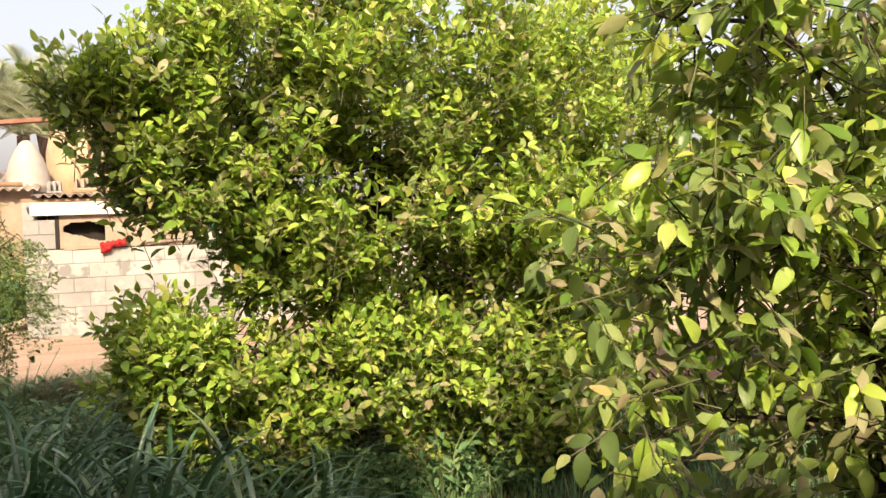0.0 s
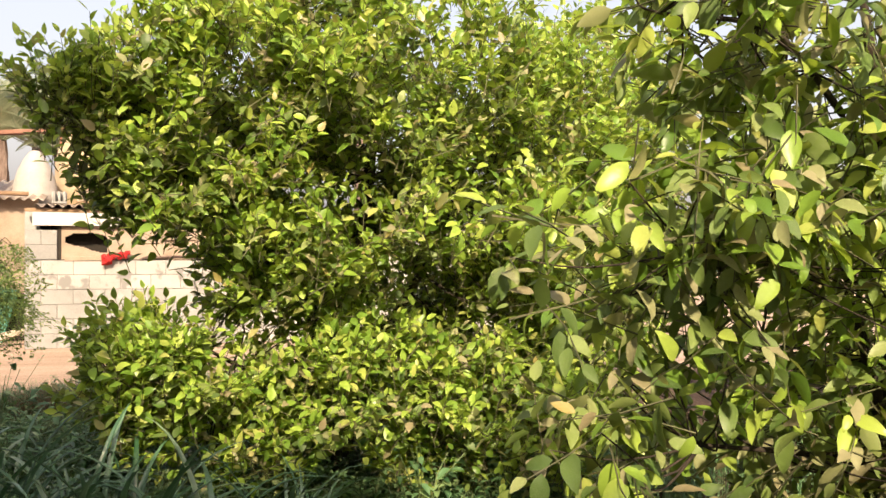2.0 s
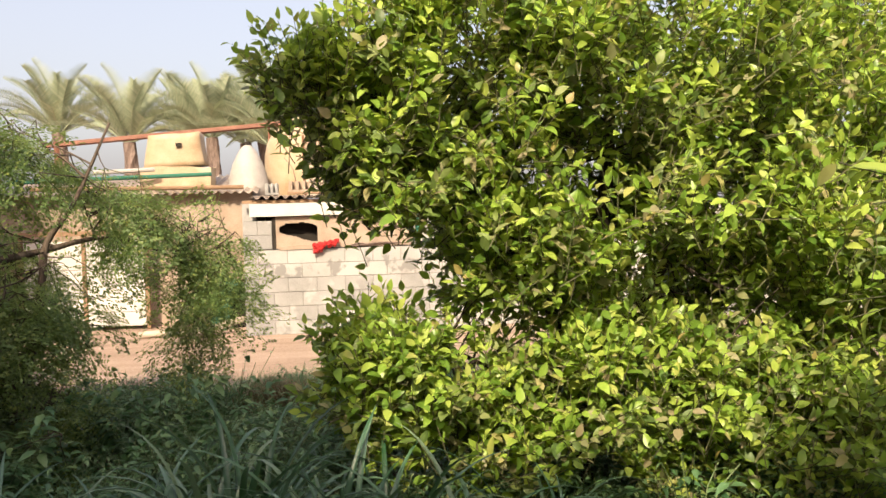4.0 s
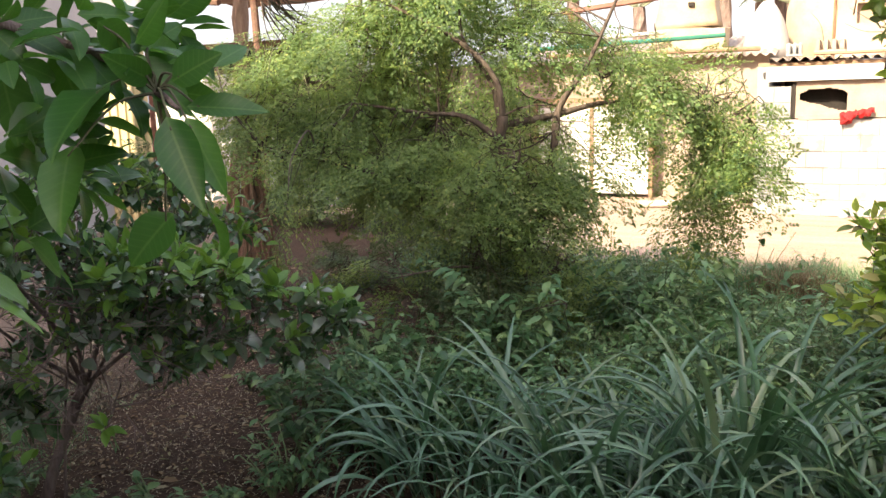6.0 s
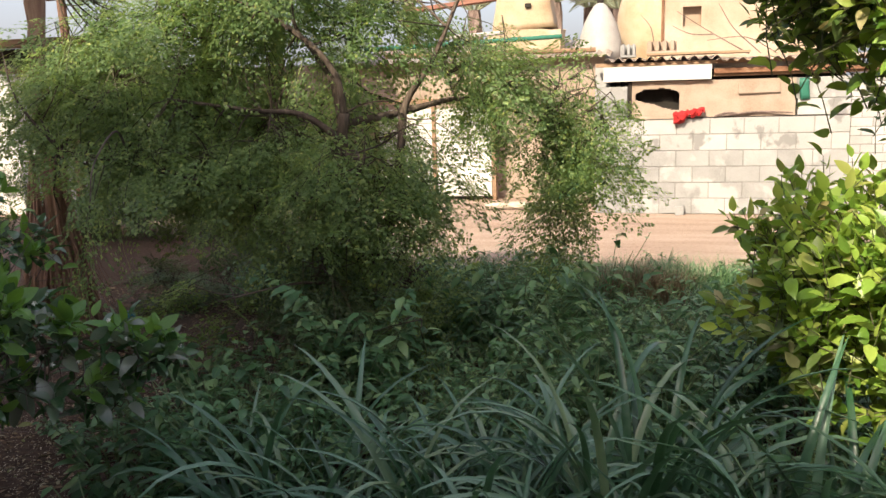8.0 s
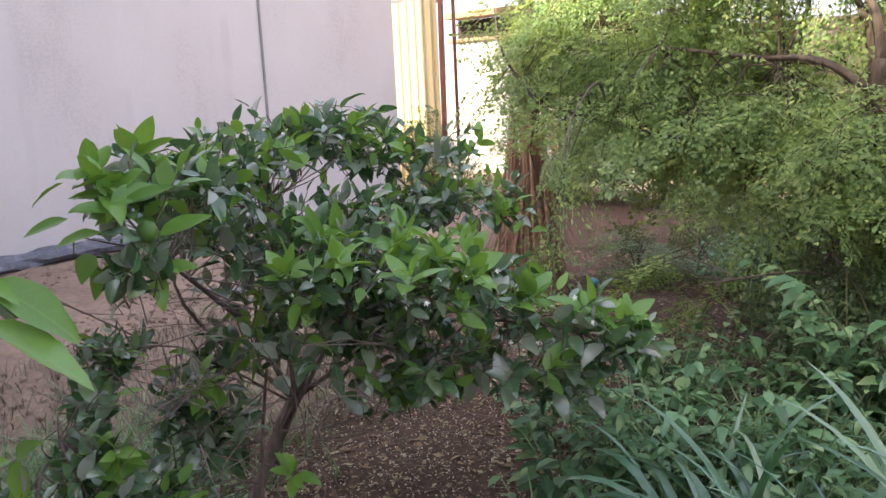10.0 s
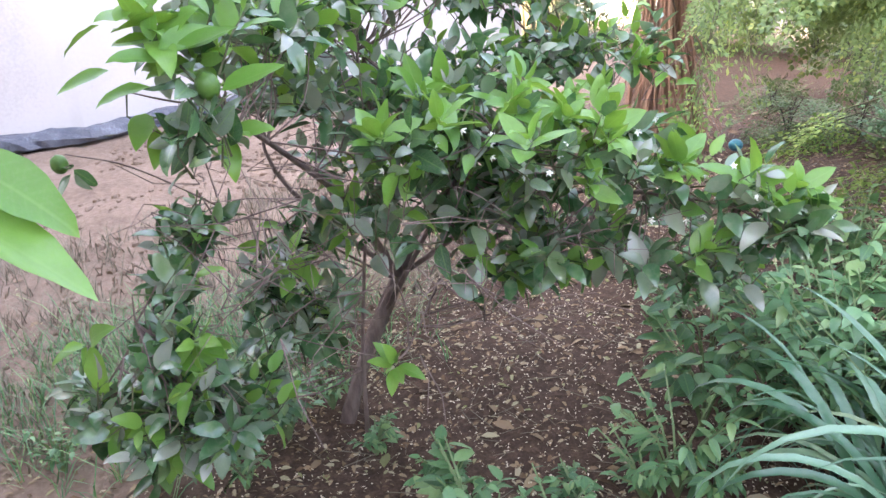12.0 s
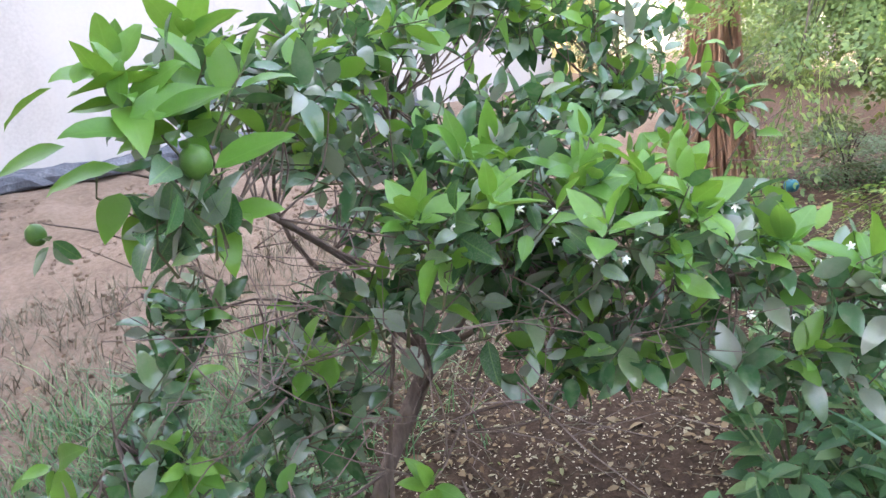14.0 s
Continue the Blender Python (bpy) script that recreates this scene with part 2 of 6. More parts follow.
def rain_wall():
    """Grey render with broad blotches and dark streaks that the rain has drawn down from the top."""
    n = Nodes("grey_render", 0.9, spec=0.3)
    broad, grain = n.noise(0.9, 6, 0.6, (1, 1, 0.5)), n.noise(34, 4)
    col = n.ramp(n.maths("ADD", n.maths("MULTIPLY", broad, 0.75), n.maths("MULTIPLY", grain, 0.25)), [(0.25, (0.36, 0.325, 0.305)), (0.45, (0.49, 0.455, 0.435)), (0.75, (0.55, 0.52, 0.50))])
    run = n.mask(n.noise(1.7, 4, 0.6, (1, 1, 0.05)), 0.56, 0.72)
    fade = n.mask(n.noise(1.2, 3, 0.5, (1, 1, 0.6)), 0.42, 0.62)
    col = n.mix(n.maths("MULTIPLY", n.maths("MULTIPLY", run, fade), 0.55), col, (0.20, 0.175, 0.16))
    n.colour(col).bump(n.maths("ADD", grain, broad), 0.12, 0.004)
    return n.mat


GREYWALL = rain_wall()
RUST = plain("rusty_sheet", [(0.25, (0.07, 0.035, 0.022)), (0.5, (0.22, 0.11, 0.06)), (0.75, (0.38, 0.27, 0.19))], 4, 0.75, 0.35, bump=0.3, depth=0.004)
ROOFTIN = plain("weathered_tin", [(0.25, (0.14, 0.10, 0.08)), (0.5, (0.33, 0.27, 0.22)), (0.75, (0.52, 0.46, 0.40))], 3, 0.6, 0.3, bump=0.2, depth=0.004)
REDSTEEL = plain("red_oxide_steel", [(0.3, (0.12, 0.045, 0.028)), (0.7, (0.22, 0.10, 0.065))], 6, 0.7, 0.1)
WOOD = plain("old_board", [(0.28, (0.13, 0.075, 0.045)), (0.5, (0.28, 0.18, 0.11)), (0.75, (0.44, 0.33, 0.22))], 5, 0.85, bump=0.4, depth=0.006, fine=70, stretch=(0.15, 1, 1), tint=0.5)
POLE = plain("red_brown_pole", [(0.28, (0.065, 0.032, 0.022)), (0.5, (0.15, 0.082, 0.056)), (0.75, (0.27, 0.18, 0.125))], 5, 0.85, bump=0.4, depth=0.006, fine=70, stretch=(0.15, 1, 1), tint=0.5)
WOODPALE = plain("pale_board", [(0.28, (0.26, 0.20, 0.15)), (0.7, (0.52, 0.45, 0.37))], 6, 0.85, stretch=(0.2, 1, 1))
YELLOW = plain("yellow_sheet", [(0.22, (0.36, 0.27, 0.11)), (0.45, (0.47, 0.40, 0.21)), (0.75, (0.52, 0.46, 0.29))], 3, 0.5, 0.0, bump=0.1, depth=0.003, stretch=(1, 1, 0.2))
CREAM = plain("cream_tank", [(0.25, (0.22, 0.13, 0.07)), (0.46, (0.36, 0.27, 0.17)), (0.75, (0.46, 0.39, 0.29))], 2.6, 0.6, bump=0.15, depth=0.01)
PALEGREY = plain("pale_fibreglass", [(0.25, (0.24, 0.22, 0.20)), (0.7, (0.40, 0.38, 0.36))], 3, 0.6)
GREEN = plain("green_painted_sheet", [(0.25, (0.012, 0.075, 0.05)), (0.7, (0.03, 0.15, 0.10))], 4, 0.55)
RED = plain("red_cloth", [(0.3, (0.26, 0.010, 0.012)), (0.7, (0.46, 0.025, 0.025))], 14, 0.9, bump=0.5, depth=0.01)
TARP = plain("dark_tarp", [(0.3, (0.045, 0.05, 0.065)), (0.55, (0.11, 0.115, 0.14)), (0.75, (0.30, 0.31, 0.35))], 7, 0.45, bump=0.6, depth=0.02)
# near-black for unlit hollows, the missing light painted in, and for dark fittings
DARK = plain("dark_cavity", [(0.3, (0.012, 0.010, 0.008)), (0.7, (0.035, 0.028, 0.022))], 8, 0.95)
BLUE = plain("blue_plastic", [(0.3, (0.02, 0.06, 0.16)), (0.5, (0.03, 0.17, 0.22)), (0.7, (0.06, 0.10, 0.24))], 9, 0.35)
CANVAS = plain("grey_canvas", [(0.3, (0.13, 0.135, 0.15)), (0.7, (0.27, 0.275, 0.295))], 4, 0.8, bump=0.4, depth=0.03)
SHADE_RENDER = plain("shade_wall_render", [(0.3, (0.46, 0.43, 0.39)), (0.7, (0.58, 0.55, 0.50))], 1.2, 0.9)


def ground_material():
    n = Nodes("earth", 0.95, spec=0.25)
    sep = n.node("ShaderNodeSeparateXYZ")
    n.link(n.place(), sep.inputs[0])
    x, y = sep.outputs[0], sep.outputs[1]
    wob = n.maths("MULTIPLY", n.maths("SUBTRACT", n.noise(1.1, 4), 0.5), 1.6)
    broad, fine, crumb = n.noise(2.2, 5), n.noise(26, 5), n.noise(120, 4, 0.7)
    soil = n.ramp(n.maths("ADD", n.maths("MULTIPLY", fine, 0.5), n.maths("MULTIPLY", crumb, 0.5)),
                  [(0.30, (0.028, 0.017, 0.011)), (0.48, (0.064, 0.039, 0.026)), (0.62, (0.107, 0.068, 0.047)), (0.74, (0.21, 0.145, 0.105))])
    sand = n.ramp(n.maths("ADD", n.maths("MULTIPLY", broad, 0.5), n.maths("MULTIPLY", fine, 0.5)),
                  [(0.28, (0.13, 0.09, 0.066)), (0.5, (0.23, 0.168, 0.125)), (0.72, (0.31, 0.235, 0.185))])
    track = n.noise(1.3, 5, 0.6, (0.35, 2.2, 1))
    road = n.ramp(n.maths("ADD", n.maths("MULTIPLY", track, 0.6), n.maths("MULTIPLY", fine, 0.4)),
                  [(0.28, (0.22, 0.15, 0.11)), (0.48, (0.37, 0.27, 0.205)), (0.7, (0.49, 0.38, 0.30))])
    is_sand = n.mask(n.maths("ADD", n.maths("ADD", x, n.maths("MULTIPLY", y, 0.55)), wob), 0.35, -0.25)
    inland = n.maths("MINIMUM", n.maths("MAXIMUM", n.maths("SUBTRACT", -1.4, x), 0.0), 2.4)
    is_road = n.mask(n.maths("SUBTRACT", n.maths("ADD", y, n.maths("MULTIPLY", wob, 0.6)), inland), 9.5, 10.1)
    col = n.mix(is_sand, soil, sand)
    col = n.mix(is_road, col, road)
    n.colour(col).bump(n.maths("ADD", fine, n.maths("MULTIPLY", crumb, 0.6)), 0.7, 0.03)
    return n.mat


EARTH = ground_material()


# ---------------------------------------------------------------- mesh helpers
def mesh(name, verts, faces, mat, smooth=False):
    me = bpy.data.meshes.new(name)
    me.from_pydata([tuple(v) for v in verts], [], [tuple(f) for f in faces])
    me.materials.append(mat)
    if smooth:
        me.polygons.foreach_set("use_smooth", [True] * len(me.polygons))
    me.update()
    return me


def thing(name, at=(0, 0, 0), label="", category="", group="", kind=""):
    ob = new(name)
    ob.location = at
    ob.empty_display_size = 0.1
    return tagged(ob, label, category, group, kind)


def part(name, me, parent=None, label="", at=None, kind=""):
    """Links a mesh as one object. Its vertices are in world places unless a pose is given."""
    ob = new(name, me)
    if at is not None:
        ob.matrix_basis = at
    if parent is not None:
        ob.parent = parent
        base = parent
        shift = Vector((0, 0, 0))
        while base is not None:
            shift = shift + base.location if base.type == "EMPTY" else shift
            base = base.parent
        ob.matrix_parent_inverse = Matrix.Translation(-shift)
    return tagged(ob, label, kind=kind)


def box_arrays(x0, x1, y0, y1, z0, z1, b=0.0):
    """A box with its edges cut off by b."""
    if b <= 0:
        v = [(x, y, z) for z in (z0, z1) for y in (y0, y1) for x in (x0, x1)]
        return v, [(0, 2, 3, 1), (4, 5, 7, 6), (0, 1, 5, 4), (2, 6, 7, 3), (0, 4, 6, 2), (1, 3, 7, 5)]
    bm = bmesh.new()
    bmesh.ops.create_cube(bm, size=1)
    for v in bm.verts:
        v.co = Vector((x0 + (v.co.x + 0.5) * (x1 - x0), y0 + (v.co.y + 0.5) * (y1 - y0), z0 + (v.co.z + 0.5) * (z1 - z0)))
    bmesh.ops.bevel(bm, geom=bm.edges[:], offset=b, segments=1, affect="EDGES")
    bm.verts.index_update()
    out = [v.co.copy() for v in bm.verts], [tuple(v.index for v in f.verts) for f in bm.faces]
    bm.free()
    return out


def box(name, x0, x1, y0, y1, z0, z1, mat, parent=None, b=0.006, label="", at=None, kind=""):
    return part(name, mesh(name, *box_arrays(x0, x1, y0, y1, z0, z1, b), mat), parent, label, at, kind)


def rough_box(x0, x1, y0, y1, z0, z1, cut, wobble, seed):
    """A box of many faces with an uneven surface."""
    bm = bmesh.new()
    bmesh.ops.create_cube(bm, size=1)
    bmesh.ops.subdivide_edges(bm, edges=bm.edges[:], cuts=cut, use_grid_fill=True)
    for v in bm.verts:
        p = Vector((x0 + (v.co.x + 0.5) * (x1 - x0), y0 + (v.co.y + 0.5) * (y1 - y0), z0 + (v.co.z + 0.5) * (z1 - z0)))
        v.co = p + noise.noise_vector(p * 3.1 + Vector((seed, seed * 2.3, 0))) * wobble
    bm.verts.index_update()
    out = [v.co.copy() for v in bm.verts], [tuple(v.index for v in f.verts) for f in bm.faces]
    bm.free()
    return out


def smooth_path(points, steps=5):
    """A Catmull-Rom line through the points."""
    p = [Vector(q) for q in points]
    p = [p[0] * 2 - p[1]] + p + [p[-1] * 2 - p[-2]]
    out = []
    for i in range(1, len(p) - 2):
        for k in range(steps):
            t = k / steps
            a, b, c, d = p[i - 1], p[i], p[i + 1], p[i + 2]
            out.append(0.5 * ((2 * b) + (c - a) * t + (2 * a - 5 * b + 4 * c - d) * t * t + (3 * b - a - 3 * c + d) * t ** 3))
    return out + [p[-2]]


def tube(points, r0, r1, sides=7, wobble=0.0):
    """A tapered tube along a line, as vertices and faces."""
    verts, faces = [], []
    n = len(points)
    ref = Vector((0.31, 0.83, 0.46))
    for i, p in enumerate(points):
        d = (points[min(i + 1, n - 1)] - points[max(i - 1, 0)]).normalized()
        u = d.cross(ref).normalized()
        w = d.cross(u)
        r = r0 + (r1 - r0) * i / (n - 1)
        for k in range(sides):
            a = 2 * math.pi * k / sides
            q = r * (1 + wobble * noise.noise(p * 9 + Vector((k, 0, 0))))
            verts.append(p + u * (math.cos(a) * q) + w * (math.sin(a) * q))
    for i in range(n - 1):
        for k in range(sides):
            a, b = i * sides + k, i * sides + (k + 1) % sides
            faces.append((a, b, b + sides, a + sides))
    faces.append(tuple(range(sides))[::-1])
    faces.append(tuple((n - 1) * sides + k for k in range(sides)))
    return verts, faces


def join(*pieces):
    verts, faces = [], []
    for v, f in pieces:
        o = len(verts)
        verts.extend(v)
        faces.extend(tuple(i + o for i in q) for q in f)
    return verts, faces


def leaf_shape(length, width, fold=0.25, curl=0.25, stations=4, tip=0.75, wave=0.0):
    """A leaf along +y: a blade folded on its midrib that curls down to its tip."""
    verts, faces = [(0, 0, 0)], []
    for i in range(1, stations):
        t = i / stations
        w = width * 0.5 * math.sin(math.pi * t ** tip) ** 0.95
        z = -curl * length * t * t
        up = w * fold
        wv = wave * width * math.sin(i * 2.2)
        verts += [(-w, t * length, z + up + wv), (0, t * length, z), (w, t * length, z + up - wv)]
    verts.append((0, length * (1 - curl * 0.25), -curl * length * 1.05))
    last = len(verts) - 1
    faces += [(0, 2, 1), (0, 3, 2)]
    for i in range(stations - 2):
        a = 1 + 3 * i
        faces += [(a, a + 1, a + 4, a + 3), (a + 1, a + 2, a + 5, a + 4)]
    a = 1 + 3 * (stations - 2)
    faces += [(a, a + 1, last), (a + 1, a + 2, last)]
    return np.array(verts), faces


def scatter_mesh(name, shapes, spots, mat):
    """Joins many leaves: spots are (shape, matrix 3x3, place) and become one mesh."""
    vs, loops, sizes = [], [], []
    off = 0
    for k, (verts, faces) in enumerate(shapes):
        mine = [s for s in spots if s[0] == k]
        if not mine:
            continue
        rot = np.array([s[1] for s in mine])
        pos = np.array([s[2] for s in mine])
        vs.append((np.einsum("nij,vj->nvi", rot, verts) + pos[:, None, :]).reshape(-1, 3))
        flat = np.concatenate([np.array(f) for f in faces])
        size = np.array([len(f) for f in faces])
        idx = flat[None, :] + (np.arange(len(mine)) * len(verts))[:, None] + off
        loops.append(idx.reshape(-1))
        sizes.append(np.tile(size, len(mine)))
        off += len(mine) * len(verts)
    v, l, z = np.concatenate(vs), np.concatenate(loops), np.concatenate(sizes)
    me = bpy.data.meshes.new(name)
    me.vertices.add(len(v))
    me.vertices.foreach_set("co", v.reshape(-1).astype(np.float32))
    me.loops.add(len(l))
    me.loops.foreach_set("vertex_index", l.astype(np.int32))
    me.polygons.add(len(z))
    me.polygons.foreach_set("loop_start", (np.cumsum(z) - z).astype(np.int32))
    me.polygons.foreach_set("use_smooth", np.ones(len(z), dtype=bool))
    me.materials.append(mat)
    me.update(calc_edges=True)
    me.validate()
    return me


def aim(direction, normal, size=1.0):
    """A 3x3 turn that lays +y on the direction and +z as near to the normal as can be."""
    y = np.array(direction, dtype=float)
    y /= np.linalg.norm(y) + 1e-9
    z = np.array(normal, dtype=float)
    z = z - y * z.dot(y)
    if np.linalg.norm(z) < 1e-4:
        z = np.array((0.3, 0.5, 0.8)) - y * np.array((0.3, 0.5, 0.8)).dot(y)
    z /= np.linalg.norm(z)
    return np.stack([np.cross(y, z), y, z], axis=1) * size


def matrix_of(rot, place):
    m = Matrix.Identity(4)
    for i in range(3):
        for j in range(3):
            m[i][j] = rot[i][j]
        m[i][3] = place[i]
    return m


# ---------------------------------------------------------------- ground
def axis(low, high, step, far, grow=1.35):
    a = list(np.arange(low, high + step * 0.5, step))
    for side, end in ((0, low), (1, high)):
        d, p = step * grow, end
        extra = []
        while abs(p) < far:
            p = p + d if side else p - d
            d *= grow
            extra.append(p)
        a = a + extra if side else extra[::-1] + a
    return np.array(a)


def lie(x, y):
    """The height of the ground."""
    h = 0.035 * noise.noise(Vector((x * 0.9, y * 0.9, 0.3))) + 0.012 * noise.noise(Vector((x * 4.1, y * 4.1, 1.7)))
    if x < -2.0 and y < 8:
        h += (0.045 * noise.noise(Vector((x * 2.6, y * 2.6, 7.7))) + 0.022 * noise.noise(Vector((x * 6.3, y * 6.3, 2.2)))) * min(1, (-2.0 - x) / 1.0)
    fade = max(0.0, min(1.0, (11.0 - y) / 1.5))
    return h * (0.25 + 0.75 * fade)


gx, gy = axis(-9.0, 7.0, 0.09, 1500), axis(0.0, 14.0, 0.09, 1500)
gverts = [(x, y, lie(x, y) if -12 < x < 12 and -3 < y < 20 else 0.0) for y in gy for x in gx]
nx = len(gx)
gfaces = [(j * nx + i, j * nx + i + 1, (j + 1) * nx + i + 1, (j + 1) * nx + i) for j in range(len(gy) - 1) for i in range(nx - 1)]
ground = part("ground", mesh("ground", gverts, gfaces, EARTH, True))
tagged(ground, "brown garden earth that turns into a pale sandy track", "ground", kind="structure")

# ---------------------------------------------------------------- unseen shade walls added behind the camera, grey wall beside the garden
# unseen wall, its height and end set so its shadow covers the garden
shade_west = thing("shade_wall_west", (-7.0, -0.6, 0), "unseen plain wall added to shade the garden", "wall", kind="structure")
box("wall", -5.2, -0.58, -1.0, -0.6, 0, 7.4, SHADE_RENDER, shade_west, 0.02)
# taller piece added to shade the earth and shrub beyond the stump
box("tall_wall", -16.0, -5.202, -1.0, -0.6, 0, 9.3, SHADE_RENDER, shade_west, 0.02)

# unseen wall, stepped in height to shade the grass and lower leaves
south = thing("shade_wall_south", (4.0, -0.6, 0), "unseen plain wall added to shade grass and citrus", "wall", kind="structure")
box("tall_wall", -0.575, 0.898, -0.95, -0.65, 0, 5.1, SHADE_RENDER, south, 0.02)
box("wall", 0.9, 9.0, -0.95, -0.65, 0, 3.7, SHADE_RENDER, south, 0.02)

grey = thing("wall_west", (-7.85, 4, 0), "smooth grey rendered wall with a rain stain, in shade", "wall", kind="structure")
part("wall", mesh("wall", *rough_box(-8.0, -7.7, -0.58, 10.4, 0, 4.6, 9, 0.012, 3), GREYWALL), grey)
box("joint", -7.70, -7.682, 8.455, 8.485, 0, 4.6, MORTAR, grey, 0.006, "dark vertical joint strip")
tarp_line = smooth_path([(-7.55, 3.0, 0.06), (-7.6, 4.4, 0.09), (-7.52, 5.2, 0.05), (-7.6, 6.1, 0.08), (-7.55, 7.2, 0.06), (-7.6, 8.4, 0.07)], 8)
tv, tf = tube(tarp_line, 0.11, 0.09, 10, 0.5)
tv = [Vector((v.x, v.y, max(0.005, v.z * 0.85))) for v in tv]
tarp = part("rolled_tarp", mesh("rolled_tarp", tv, tf, TARP))
tagged(tarp, "crumpled dark plastic tarp rolled along the wall's foot", "tarp")

# ---------------------------------------------------------------- block shed across the track
FY = 13.70


def block_wall(owner, x0, x1, y, z0, courses, seed, skip=None, depth=0.18, mats=(BLOCK,), long=0.4, high=0.2):
    """Courses of single blocks, half a block staggered, over a mortar core; a paint for each course from below."""
    rnd = random.Random(seed)
    name = "block" if long > 0.3 else "brick"
    shared = {}
    box("mortar", x0 + 0.004, x1 - 0.004, y + 0.008, y + depth, z0, z0 + courses * high, MORTAR, owner, 0)
    for c in range(courses):
        mat = mats[min(c, len(mats) - 1)]
        x = x0
        first = True
        while x < x1 - 0.05:
            w = long / 2 if (first and c % 2) or x1 - x < long * 0.75 else long
            first = False
            key = (w, mat.name)
            if key not in shared:
                shared[key] = mesh(name, *box_arrays(-w / 2 + 0.004, w / 2 - 0.004, 0, 0.03, 0, high - 0.009, 0.004), mat)
            if not (skip and skip(x + w / 2, z0 + c * high + high / 2)):
                m = pose(x + w / 2, y + rnd.uniform(-0.004, 0.004), z0 + c * high + 0.004, 0, rnd.uniform(-0.3, 0.3), rnd.uniform(-0.4, 0.4))
                part(name, shared[key], owner, at=m)
            x += w


shed = thing("block_shed_wall", (1.5, FY, 0), "low wall of grey concrete blocks under a tin roof", "wall", kind="structure")
block_wall(shed, 0.0, 3.0, FY, 0.0, 6, 5, mats=(BLOCK, BLOCK, BLOCK, BLOCK, BLOCK_WHITE, BLOCK_WHITE))
block_wall(shed, 0.0, 0.4, FY + 0.005, 1.21, 2, 6)
block_wall(shed, 2.4, 3.0, FY + 0.015, 1.21, 1, 8, mats=(BLOCK_WHITE,))
box("patch", 2.53, 2.99, FY + 0.05, FY + 0.12, 1.412, 1.66, BLOCK, shed, 0.006)
box("patch", 2.39, 2.53, FY + 0.09, FY + 0.12, 1.412, 1.66, BLOCK, shed, 0.0)

right_wall = thing("whitewashed_block_wall", (6, FY, 0), "whitewashed block wall beside the shed", "wall", kind="structure")
block_wall(right_wall, 3.004, 5.28, FY + 0.05, 0.0, 16, 9, mats=(BRICK_WHITE,), long=0.25, high=0.106)
block_wall(right_wall, 5.29, 9.5, FY + 0.055, 0.0, 8, 10, mats=(BLOCK_WHITE,), high=0.212)

# plaster infill with a broken opening
infill = thing("plaster_infill", (1.4, FY, 1.2), "tan plaster panel with a ragged dark opening", "wall panel", kind="structure")


def infill_mesh():
    bm = bmesh.new()
    nxs, nzs = 130, 34
    grid = {}
    x0, x1, z0, z1 = 0.45, 2.38, 1.212, 1.66
    def hole(x, z):
        u = (x - 0.76) / 0.27
        rag = 0.014 * noise.noise(Vector((x * 9, z * 9, 0))) + 0.008 * noise.noise(Vector((x * 31, z * 31, 4)))
        top = 1.575 - 0.06 * abs(u) ** 3 + rag
        low = 1.355 - 0.075 * u + 0.02 * u * u + rag
        return abs(u) < 1.0 and low < z < top
    for j in range(nzs + 1):
        for i in range(nxs + 1):
            x, z = x0 + (x1 - x0) * i / nxs, z0 + (z1 - z0) * j / nzs
            grid[i, j] = bm.verts.new((x, FY + 0.03 + 0.012 * noise.noise(Vector((x * 5, z * 5, 2))), z))
    for j in range(nzs):
        for i in range(nxs):
            x, z = x0 + (x1 - x0) * (i + 0.5) / nxs, z0 + (z1 - z0) * (j + 0.5) / nzs
            if not hole(x, z):
                bm.faces.new((grid[i, j], grid[i + 1, j], grid[i + 1, j + 1], grid[i, j + 1]))
    ext = bmesh.ops.extrude_face_region(bm, geom=bm.faces[:])
    bmesh.ops.translate(bm, verts=[e for e in ext["geom"] if isinstance(e, bmesh.types.BMVert)], vec=(0, 0.07, 0))
    bmesh.ops.recalc_face_normals(bm, faces=bm.faces[:])
    me = bpy.data.meshes.new("panel")
    bm.to_mesh(me)
    bm.free()
    me.materials.append(PLASTER)
    return me


part("panel", infill_mesh(), infill)
# narrow dark upright strip at the panel's edge
box("post", 0.402, 0.446, FY + 0.02, FY + 0.1, 1.212, 1.66, DARK, infill, 0.004, "dark upright strip beside the panel")
# solid near-black box behind the opening, lack of light put into its colour
box("dark_fill", 0.3, 2.9, 13.95, 15.6, 0.0, 1.80, DARK, infill, 0, "solid dark box that stands in for the unlit shed inside")
part("loose_panel", mesh("loose_panel", *rough_box(1.72, 2.20, FY - 0.012, FY + 0.018, 1.49, 1.625, 3, 0.006, 24), PLASTER), infill)
part("sill_crust", mesh("sill_crust", *rough_box(0.5, 1.0, FY - 0.02, FY + 0.1, 1.205, 1.25, 3, 0.022, 4), PLASTER), infill)
ledge = thing("cracked_ledge", (2.0, FY, 1.2), "broken twigs lying along the top of the wall", "twigs")
for a, bq, sd in (((1.55, FY - 0.01, 1.225), (2.35, FY - 0.02, 1.245), 1), ((1.45, FY - 0.02, 1.215), (1.75, FY, 1.24), 2)):
    part("twig", mesh("twig", *tube(smooth_path([a, ((a[0] + bq[0]) / 2, FY, 1.26), bq], 5), 0.016, 0.008, 5, 0.4), BARK), ledge)

beam = thing("white_beam", (0.8, FY, 1.66), "thick whitewashed lintel under the tin roof", "beam")
part("beam", mesh("beam", *rough_box(0.10, 1.40, FY - 0.05, FY + 0.12, 1.672, 1.85, 4, 0.008, 7), WHITEWASH), beam)
